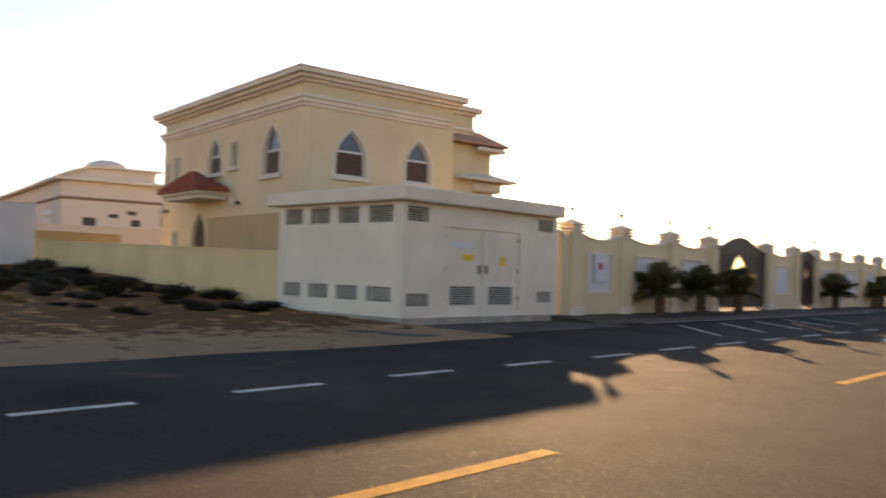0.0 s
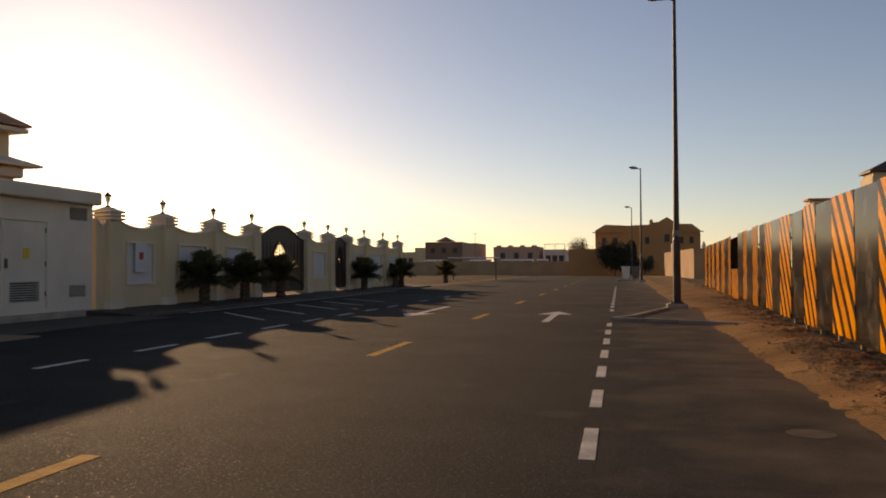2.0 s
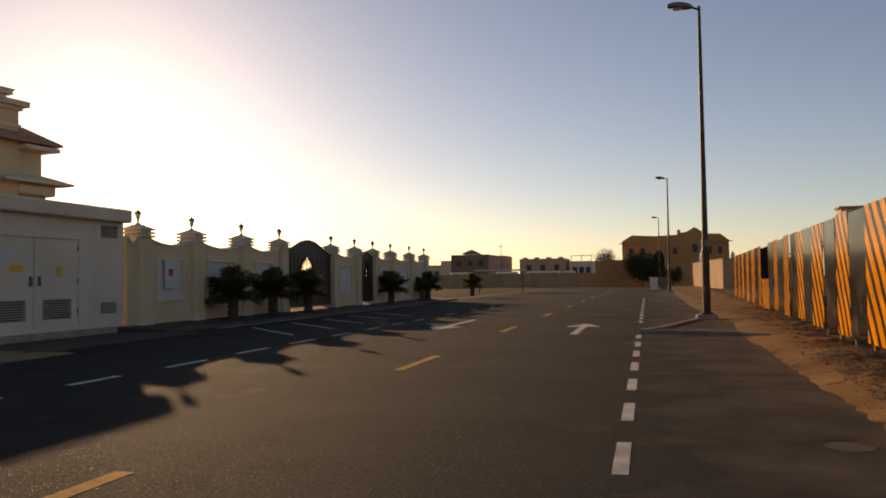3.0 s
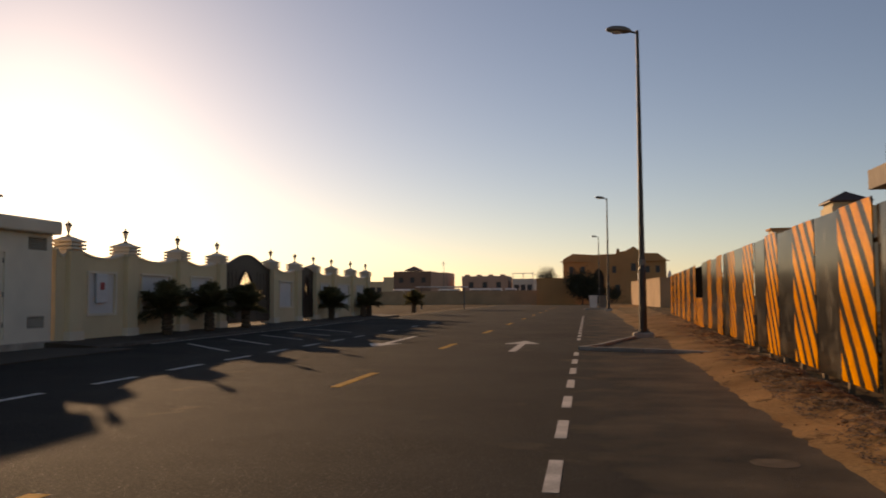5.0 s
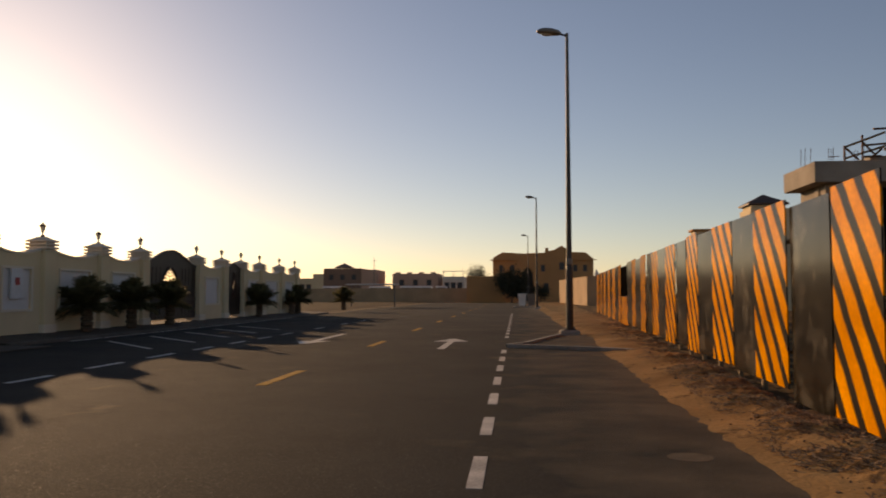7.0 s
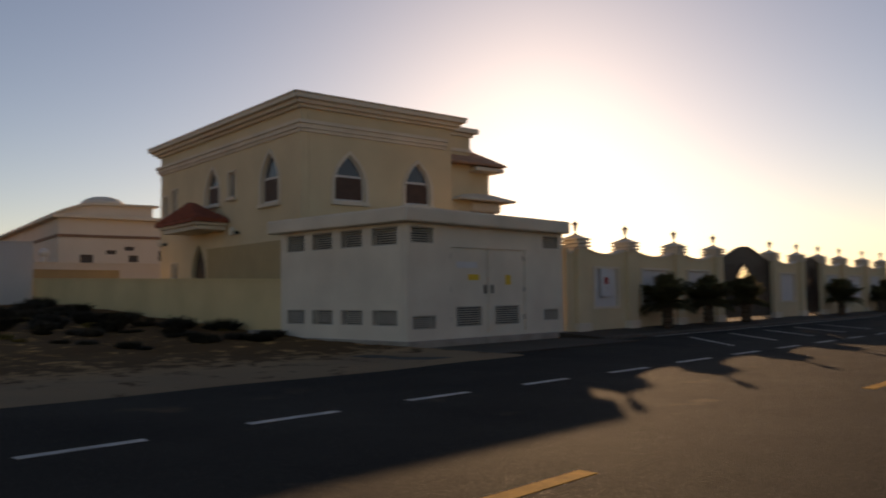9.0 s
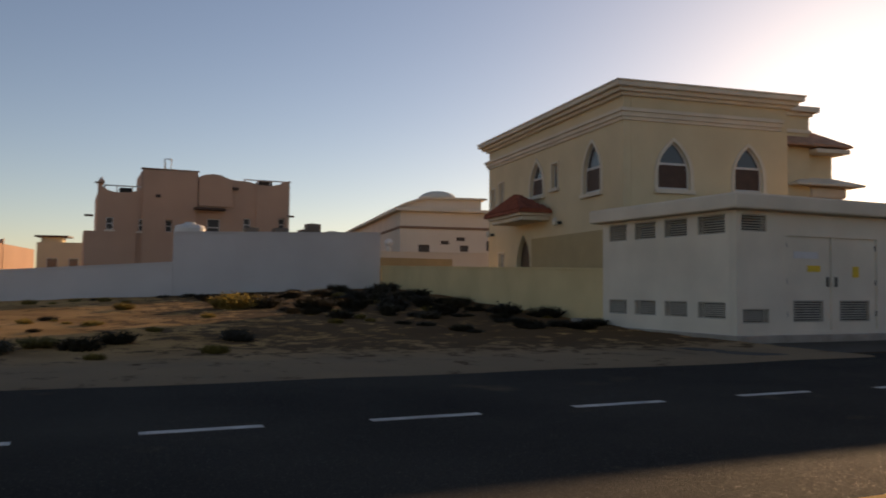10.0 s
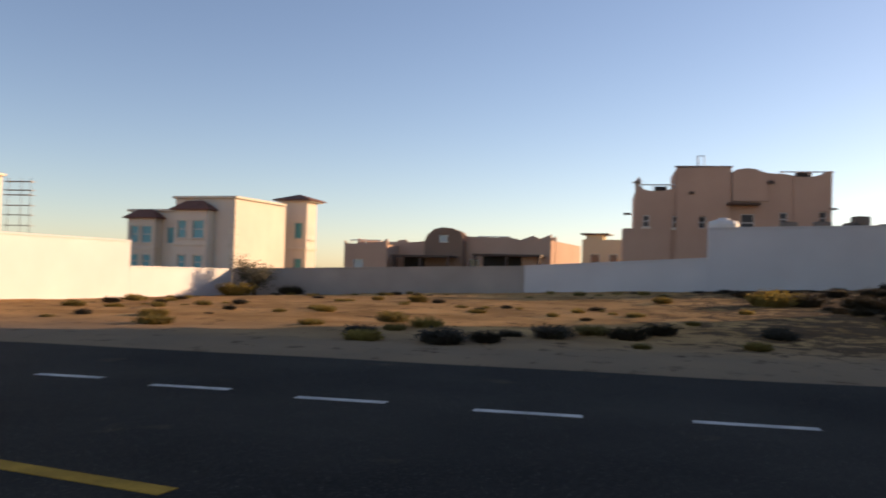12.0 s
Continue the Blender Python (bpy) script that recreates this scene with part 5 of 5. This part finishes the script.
placed(part("parapet_cap", slab([(-0.5, 7.46), (-0.3, 7.46), (0.4, 7.702), (1.4, 8.052), (2.2, 8.202), (6.6, 8.252), (7.0, 8.252), (7.0, 8.4), (2.1, 8.36), (1.3, 8.2), (0.3, 7.85)], (), 8.6), TRIM, cream), cf @ Matrix.Translation((0, -0.4, 0)))
placed(part("band", boxed(-0.08, -0.1, 5.85, 9.5, 33, 6.05, bevel=0.02), PINKD, cream), cf)
placed(part("dome", lathe(bmesh.new(), [(1.6, 0), (1.5, 0.22), (1.2, 0.45), (0.7, 0.62), (0.05, 0.7)], 24, (3.4, 1.6, 8.38)), VILLAWHITE, cream, smooth=True), cf)
wl = root("wall_lamp", Matrix.Translation((-49.9, 19.0, 3.55)), "white globe lamp standing on the cream wall", "lamp")
part("base", lathe(bmesh.new(), [(0.15, 0), (0.15, 0.25), (0.08, 0.3)], 10), PLASTIC, wl)
part("globe", lathe(bmesh.new(), [(0.1, 0.3), (0.26, 0.42), (0.3, 0.58), (0.2, 0.75), (0.02, 0.82)], 12), PLASTIC, wl)

S1 = 1.42


def fwd(x):
    return x * S1


far = root("far_villa", Matrix(), "large brown villa with gables at the end of the road", "house")
fy = FY(135)
z = lambda v: 1.34 + (v - 1.34) * S1
vo = [(fwd(-2.6), -0.5), (fwd(8.9), -0.5), (fwd(8.9), z(5.4)), (fwd(8.0), z(6.1)), (fwd(6.5), z(6.15)), (fwd(6.2), z(6.3)), (fwd(5.3), z(6.9)), (fwd(4.4), z(6.4)), (fwd(3.8), z(6.3)), (fwd(3.75), z(6.65)), (fwd(3.45), z(6.65)), (fwd(3.4), z(6.1)), (fwd(1.0), z(6.0)), (fwd(-1.5), z(6.15)), (fwd(-2.6), z(5.5))]
arch = pointed(fwd(0.8), 0.2, fwd(2.0), z(4.5))
fw = [(fwd(a), z(b), fwd(c), z(d)) for a, b, c, d in ((-1.9, 3.9, -1.4, 4.7), (-0.6, 3.9, -0.1, 4.7), (2.9, 3.9, 3.4, 4.7), (5.0, 4.1, 5.6, 5.0), (6.6, 3.9, 7.1, 4.7), (7.7, 3.9, 8.2, 4.7), (3.2, 1.6, 3.8, 2.6), (5.1, 1.6, 5.7, 2.6), (6.8, 1.6, 7.4, 2.6))]
volume(far, fy, fwd(-2.6), fwd(8.9), -0.5, z(5.4), 14, OCHRE, fw, vo, holes=[arch], pane=GLASSD, fr=PINKD)
# dark sheet behind the arch, added as the porch's shade
placed(part("porch_shade_sheet", boxed(fwd(0.7), 1.0, 0, fwd(2.1), 1.1, z(4.6)), SHADEFILL, far), fy)
placed(part("eave", boxed(fwd(-2.9), -0.5, z(5.2), fwd(0.4), -0.002, z(5.3)), OCHRE, far), fy)
placed(part("eave", boxed(fwd(6.4), -0.5, z(5.2), fwd(9.2), -0.002, z(5.3)), OCHRE, far), fy)
for x in (5.2, 8.0):
    placed(part("parapet_post", lathe(bmesh.new(), [(0.3, 0), (0.3, 0.9), (0.05, 1.4)], 8, (fwd(x), -18, 3.4)), PLASTIC, far), fy)

plot_wall("wall_ochre_end", (-7.6, 128), (-1.6, 128), 4.0, 4.1, OCHRE, "ochre wall at the end of the road")
plot_wall("wall_far_plots", (-40, 140), (-7.7, 140), 2.25, 2.25, SANDWALL, "long low sandy block wall of the far plots")
plot_wall("wall_right_far", (5.9, 112), (7.4, 86), 3.1, 3.1, SANDWALL, "sandy brown side wall of a far plot")
plot_wall("wall_right_far_front", (7.4, 86), (14, 86), 3.1, 3.1, SANDWALL, "sandy brown front wall of a far plot")
S2 = 1.5


def z2(v):
    return 1.34 + (v - 1.34) * S2


for x0, x1, h, mt, lab in ((-26.1, -20.9, 4.85, PINKD, "brown flat-roofed far house"), (-20.88, -18.7, 4.65, PINK, "pink far house extension"), (-16.6, -10.4, 4.1, PINK, "long pink far house"), (-9.8, -6.9, 3.7, VILLAWHITE, "white far house with a roof terrace"), (-30.5, -27.6, 3.5, BEIGE, "pale flat-roofed far house"), (-27.58, -26.12, 4.1, BEIGE, "pale far house with a stepped roof")):
    hs = root("far_house", Matrix(), lab, "house", "far houses")
    xs = [x0 * S2 + (x1 - x0) * S2 * f for f in (0.2, 0.5, 0.8)]
    volume(hs, FY(165), x0 * S2, x1 * S2, -0.5, z2(h), 10, mt, [(x - 0.5, z2(h) - 2.4, x + 0.5, z2(h) - 1.2) for x in xs] if x1 - x0 > 2.5 else [], pane=GLASSD, fr=PINKD)
    if lab.startswith("brown"):
        placed(part("roof_turret", hip_roof(bmesh.new(), x0 * S2 + 2.2, 2, x0 * S2 + 5, 5, z2(h) + 0.3, z2(h) + 1.2, 0.3), PINKD, hs), FY(165))
    if lab.startswith("white"):
        for x in (x0 * S2 + 0.2, x0 * S2 + 2.2, x1 * S2 - 0.2):
            placed(part("terrace_post", boxed(x - 0.06, 0.1, z2(h), x + 0.06, 0.22, z2(h) + 1.0), FRAMEW, hs), FY(165))
        placed(part("terrace_rail", boxed(x0 * S2, 0.1, z2(h) + 1.0, x1 * S2, 0.25, z2(h) + 1.12), FRAMEW, hs), FY(165))
    if lab.startswith("long"):
        for i in range(4):
            placed(part("parapet_block", boxed(x0 * S2 + 0.6 + i * 2.4, 0.0, z2(h), x0 * S2 + 1.6 + i * 2.4, 0.3, z2(h) + 0.3), mt, hs), FY(165))
mast = root("radio_mast", Matrix.Translation((-28.5, 164, 0)), "thin steel radio mast behind the far houses", "mast")
part("pole", rod(bmesh.new(), (0, 0, 0), (0, 0, 8.6), 0.07, 0.05, 6), GALV, mast)
part("cross_arm", rod(bmesh.new(), (-0.5, 0, 8.1), (0.5, 0, 8.1), 0.03, 0.03, 5), GALV, mast)
for i, x in enumerate((-28, -26.4, -21, -19.5, -16.3, -14.8, -13.2, -11)):
    vn = root("parked_van_roof", Matrix.Translation((x * 1.2, 146, 0.35)), "white parked vehicle showing above a far wall", "van", "parked vehicles")
    part("body", boxed(-1.0, -0.9, 0.3, 1.0, 0.9, 2.45, bevel=0.2), PLASTIC, vn)
    part("windscreen", boxed(-0.8, -0.92, 1.6, 0.8, -0.88, 2.1, bevel=0.02), GLASS, vn)
    for sx in (-0.75, 0.75):
        part("wheel", rod(bmesh.new(), (sx, -0.95, 0.35), (sx, -0.7, 0.35), 0.35, 0.35, 14), IRON, vn)
shade = root("car_port", Matrix.Translation((-14.5, 86, 0)), "flat pale car shade near the far end of the garden wall", "shelter")
part("roof", boxed(-3.0, -2, 2.3, 2.0, 2, 2.42, bevel=0.03), PLASTIC, shade)
for x in (-2.8, 1.8):
    part("post", boxed(x - 0.06, -0.06, -0.2, x + 0.06, 0.06, 2.3), GALV, shade)

# villa roofs that rise over the hoarding
rv = root("villa_behind_hoarding", Matrix(), "pale villa with small pyramid roofs behind the hoarding", "house")
volume(rv, FY(60), 16.8, 26, -0.3, 7.4, 2.8, BEIGE, [(18, 4.8, 18.8, 6.2), (21, 4.8, 21.8, 6.2)])
placed(part("turret_roof", hip_roof(bmesh.new(), 16.9, 0.2, 19.2, 2.5, 7.8, 8.55, 0.25), BRONZE, rv, "dark pyramid turret roof"), FY(60))
placed(part("turret", boxed(16.9, 0.2, 7.4, 19.2, 2.5, 7.68, bevel=0.03), BEIGE, rv), FY(60))
rv2 = root("villa_turret", Matrix(), "pale turret of a villa behind the hoarding", "house")
volume(rv2, FY(56), 12.0, 13.2, -0.3, 5.5, 1.2, BEIGE, [])
placed(part("cap", boxed(11.85, -0.15, 5.501, 13.35, 1.3, 5.65, bevel=0.04), OCHRE, rv2), FY(56))

# bins beside the far lamp
for x, mt, lab in ((0.7, PLASTIC, "white wheeled rubbish bin"), (1.65, GALV, "grey wheeled rubbish bin")):
    b = root("rubbish_bin", Matrix.Translation((x, 84.0, 0.02)) @ Matrix.Diagonal((1.35, 1.35, 1.15, 1)), lab, "bin", "bins")
    bm = lathe(bmesh.new(), [(0.24, 0.12), (0.3, 1.1)], square=True)
    part("body", bm, mt, b)
    part("lid", boxed(-0.34, -0.36, 1.1, 0.34, 0.34, 1.18, bevel=0.03), mt, b)
    for sx in (-0.22, 0.22):
        part("wheel", rod(bmesh.new(), (sx, 0.2, 0.1), (sx + 0.05, 0.2, 0.1), 0.1, 0.1, 10), IRON, b)


# ---- plants ----
def frond_mesh(length, droop, leaflets, seed):
    r = random.Random(seed)
    bm = bmesh.new()
    pts = []
    for i in range(9):
        f = i / 8
        pts.append(Vector((length * f * (1 - 0.18 * f), 0, length * (0.75 * f - droop * f * f))))
    for p, q in zip(pts, pts[1:]):
        rod(bm, p, q, 0.014, 0.010, 4)
    for i in range(leaflets):
        f = 0.12 + 0.88 * i / leaflets
        k = f * 8
        a = pts[min(7, int(k))].lerp(pts[min(7, int(k)) + 1], k - int(k))
        L = length * 0.34 * (0.55 + 0.9 * math.sin(math.pi * min(1, f * 0.9 + 0.08)) * 0.6)
        for sgn in (-1, 1):
            d = Vector((0.55 + r.uniform(-0.1, 0.1), sgn * (0.8 + r.uniform(-0.1, 0.1)), r.uniform(-0.1, 0.45))).normalized()
            tip = a + d * L * r.uniform(0.85, 1.1) + Vector((0, 0, -0.12 * L))
            w = Vector((0.02, 0, 0.008))
            mid = a.lerp(tip, 0.5) + Vector((0, 0, 0.03 * L))
            v = [bm.verts.new(a - w), bm.verts.new(mid - w), bm.verts.new(tip), bm.verts.new(mid + w), bm.verts.new(a + w)]
            bm.faces.new(v)
    return bm


def palm(at, scale, seed):
    r = random.Random(seed)
    ob = root("palm", pose(*at, 0, 0, r.uniform(0, 360)), "short young date palm with a shaggy trunk", "palm tree", "palms by the garden wall")
    bm = bmesh.new()
    prof = []
    for i in range(9):
        z = 0.68 * i / 8
        prof += [(0.15 + 0.045 * (i % 2), z), (0.21 - 0.02 * (i % 2), z + 0.06)]
    lathe(bm, prof, 10)
    for v in bm.verts:
        v.co.x += r.uniform(-0.02, 0.02)
        v.co.y += r.uniform(-0.02, 0.02)
    part("trunk", bm, TRUNK, ob)
    shapes = []
    for k, (L, d) in enumerate(((1.15, 0.2), (1.3, 0.38), (1.2, 0.62))):
        fb = frond_mesh(L, d, 34, seed * 7 + k)
        me = bpy.data.meshes.new("frond")
        fb.to_mesh(me)
        fb.free()
        me.materials.append(FROND)
        shapes.append(me)
    for i in range(52):
        ring = 0 if i < 16 else (1 if i < 36 else 2)
        f = new("frond", shapes[ring])
        f.parent = ob
        f.matrix_local = pose(0, 0, 0.68 + r.uniform(-0.05, 0.12), r.uniform(-10, 10), (-45, -18, 14)[ring] + r.uniform(-9, 9), i * 137.5 + r.uniform(-12, 12)) @ Matrix.Scale(scale * r.uniform(0.85, 1.1), 4)
    return ob


for i, (x, y, s) in enumerate(((-13.75, 25.6, 0.92), (-13.75, 28.7, 0.86), (-13.75, 32.0, 0.88), (-13.75, 43.5, 0.9), (-13.75, 51.4, 0.85), (-13.1, 62.2, 0.85), (-13.75, 50.0, 0.5))):
    palm((x, y, 0.125), s, 11 + i)


def shrub_mesh(r, blades, height, spread):
    bm = bmesh.new()
    for i in range(blades):
        a = r.uniform(0, 2 * math.pi)
        rad = spread * math.sqrt(r.random()) * 0.6
        base = Vector((rad * math.cos(a), rad * math.sin(a), 0))
        lean = Vector((math.cos(a + r.uniform(-0.7, 0.7)), math.sin(a + r.uniform(-0.7, 0.7)), 0)) * spread * r.uniform(0.05, 0.4)
        tip = base + lean + Vector((0, 0, height * r.uniform(0.45, 1.0) * (1 - 0.9 * (rad / spread) ** 2)))
        w = Vector((math.sin(a), -math.cos(a), 0)) * r.uniform(0.01, 0.022)
        mid = base.lerp(tip, 0.55) + Vector((0, 0, 0.1 * height))
        bm.faces.new([bm.verts.new(p) for p in (base - w * 0.5, mid - w, tip, mid + w, base + w * 0.5)])
        # small leaves along the stem
        for k in range(5):
            p = base.lerp(tip, r.uniform(0.35, 1))
            d = Vector((r.uniform(-1, 1), r.uniform(-1, 1), r.uniform(-0.3, 1))).normalized() * r.uniform(0.05, 0.1)
            e = d.cross(Vector((0.3, 0.5, 1))).normalized() * 0.025
            bm.faces.new([bm.verts.new(q) for q in (p, p + d * 0.5 + e, p + d, p + d * 0.5 - e)])
    return bm


sr = random.Random(3)
shrub_kinds = []
for k in range(4):
    b = shrub_mesh(sr, 240, 0.62, 0.6)
    for material in (SHRUBM, SHRUBY):
        me = bpy.data.meshes.new("shrub")
        b.to_mesh(me)
        me.materials.append(material)
        shrub_kinds.append(me)
    b.free()


def shrub(x, y, s, yellow=0, flat=1.0):
    me = shrub_kinds[2 * sr.randrange(4) + yellow]
    ob = new("desert_shrub", me)
    ob.matrix_world = pose(x, y, ground_z(x, y) - 0.03, 0, 0, sr.uniform(0, 360)) @ Matrix.Diagonal((s, s, s * flat, 1))
    tagged(ob, "yellow-green desert shrub on the sand" if yellow else "dark dry low desert shrub on the sand", "shrub", "desert shrubs")


for x, y, s, k in ((-16.1, -1.15, 0.75, 0), (-17.6, 3.3, 0.65, 0), (-13.9, -2.9, 0.8, 0), (-14.3, -2.2, 0.6, 0), (-16.5, 0.3, 0.75, 0), (-17.2, 0.95, 0.7, 0), (-18.3, 3.4, 0.6, 0), (-28.6, 5.2, 1.5, 1), (-28.9, 6.4, 1.2, 0), (-27.5, 7.6, 1.2, 0), (-26.5, 8.8, 1.1, 0), (-33, 11.2, 1.1, 0), (-34.5, 12.6, 1.1, 0), (-31.5, 12.6, 1.0, 0), (-29, 12.4, 0.9, 0), (-26.5, 12.6, 0.9, 0), (-37, 14.0, 1.2, 0), (-35, 10.2, 1.0, 0), (-38.5, 12, 1.1, 0), (-32.2, 13.6, 1.0, 0), (-30, 11, 0.9, 0), (-34, 8.6, 0.9, 0), (-25.2, 9.6, 0.8, 0), (-27.8, 13.5, 0.8, 0), (-24, 11, 1.0, 0), (-23.2, 12.8, 1.0, 0), (-22, 13.6, 1.0, 0), (-27, 10.5, 1.1, 0), (-38.5, -18.3, 1.8, 1), (-40, -16, 1.3, 0)):
    shrub(x, y, s * 1.12, k, 0.62)
for i in range(110):
    x, y = sr.uniform(-39, -18), sr.uniform(4, 13.6)
    if y < 4 + (x + 39) * 0.2:
        continue
    shrub(x, y, sr.uniform(0.4, 0.95), 0, sr.uniform(0.35, 0.6))
for i in range(150):
    x, y = sr.uniform(-40, -14), sr.uniform(-19, 14)
    if x > -20 and y > -3 and sr.random() < 0.6:
        continue
    shrub(x, y, sr.uniform(0.2, 0.6) if sr.random() < 0.8 else sr.uniform(0.6, 0.9), 1 if sr.random() < 0.72 else 0, sr.uniform(0.45, 0.75))


def leafy_tree(name, at, height, spread, leaves, seed, label, trunk_h=0.3, leaf=LEAF):
    r = random.Random(seed)
    ob = root(name, Matrix.Translation(at), label, "tree")
    bm = bmesh.new()
    rod(bm, (0, 0, -0.2), (0.1, 0.05, height * trunk_h), 0.14, 0.09, 8)
    tips = []
    for i in range(9):
        a = i * 2.4
        e = Vector((math.cos(a) * spread * r.uniform(0.4, 0.8), math.sin(a) * spread * r.uniform(0.4, 0.8), height * r.uniform(0.55, 0.95)))
        rod(bm, (0.1, 0.05, height * trunk_h), e, 0.05, 0.012, 5)
        tips.append(e)
    part("trunk", bm, TRUNK, ob)
    bm = bmesh.new()
    for i in range(leaves):
        c = r.choice(tips) * r.uniform(0.55, 1.05)
        p = c + Vector((r.gauss(0, 1), r.gauss(0, 1), r.gauss(0, 0.8))) * spread * 0.22
        if p.z < 0.1:
            continue
        d = Vector((r.uniform(-1, 1), r.uniform(-1, 1), r.uniform(-1, 1))).normalized() * spread * 0.06
        e = d.cross(Vector((r.uniform(-1, 1), 1, 0.4))).normalized() * spread * 0.03
        bm.faces.new([bm.verts.new(q) for q in (p - d, p + e, p + d, p - e)])
    part("crown", bm, leaf, ob)


leafy_tree("wall_bush", (-40.4, -18.2, -0.3), 2.0, 1.25, 1500, 4, "grey-green bush growing against the plot wall", 0.15, LEAFG)
leafy_tree("dark_tree", (-0.6, 124, 0), 4.6, 2.4, 9500, 5, "dense dark tree beside the ochre wall")
leafy_tree("thin_tree", (-7.6, 158, 0), 7.2, 1.9, 2600, 6, "small sparse tree behind the far wall", 0.6)
leafy_tree("verge_tree", (3.8, 128, 0), 2.8, 1.8, 1500, 9, "low dark tree by the far villa")

# ---- loose stones on the verge ----
sr = random.Random(8)
bm = bmesh.new()
for i in range(2600):
    y = sr.uniform(4, 34) if i % 3 else sr.uniform(5, 14)
    x = hx(y) - abs(sr.gauss(0.0, 0.42)) - 0.05
    if x < 2.1:
        continue
    s = sr.uniform(0.006, 0.024) * (1.8 if sr.random() < 0.06 else 1)
    c = Vector((x, y, ground_z(x, y) + s * 0.3))
    vs = [bm.verts.new(c + Vector((sr.uniform(0.6, 1.2) * s * a, sr.uniform(0.6, 1.2) * s * b, sr.uniform(0.5, 0.9) * s * d))) for a, b, d in ((1, 0, 0), (-1, 0, 0), (0, 1, 0), (0, -1, 0), (0, 0, 1), (0, 0, -1))]
    for a, b, d in ((0, 2, 4), (2, 1, 4), (1, 3, 4), (3, 0, 4), (2, 0, 5), (1, 2, 5), (3, 1, 5), (0, 3, 5)):
        bm.faces.new((vs[a], vs[b], vs[d]))
tagged(part("rubble", bm, STONE), "scattered small stones and clods on the sandy verge", "stones", kind="stuff")
bm = bmesh.new()
for i in range(19000):
    y = sr.uniform(4.5, 14) if i % 3 else sr.uniform(5, 34)
    x = hx(y) - 0.1 - (abs(sr.gauss(0.1, 0.35)) if i % 2 else sr.uniform(0, 1.0))
    if noise.noise((x * 1.7, y * 1.1, 9.1)) < sr.uniform(-0.35, 0.25):
        continue
    if x < 2.2:
        continue
    a = sr.uniform(0, math.pi)
    L = sr.uniform(0.03, 0.1) if sr.random() < 0.88 else sr.uniform(0.1, 0.2)
    p = Vector((x, y, ground_z(x, y) + 0.012))
    d = Vector((math.cos(a), math.sin(a), sr.uniform(-0.05, 0.16))) * L
    w = Vector((-math.sin(a), math.cos(a), 0)) * sr.uniform(0.005, 0.017)
    bm.faces.new([bm.verts.new(q) for q in (p - w, p + d, p + w)])
tagged(part("dry_litter", bm, LITTER), "dry twigs and plant litter on the verge", "litter", kind="stuff")
patch = bmesh.new()
pv = [patch.verts.new((1.53 + 0.19 * math.cos(a), 7.0 + 0.19 * math.sin(a), 0.003)) for a in [2 * math.pi * i / 48 for i in range(48)]]
patch.faces.new(pv)
tagged(part("manhole_cover", patch, MANHOLE), "round dusty manhole cover in the asphalt", "manhole cover", kind="structure")
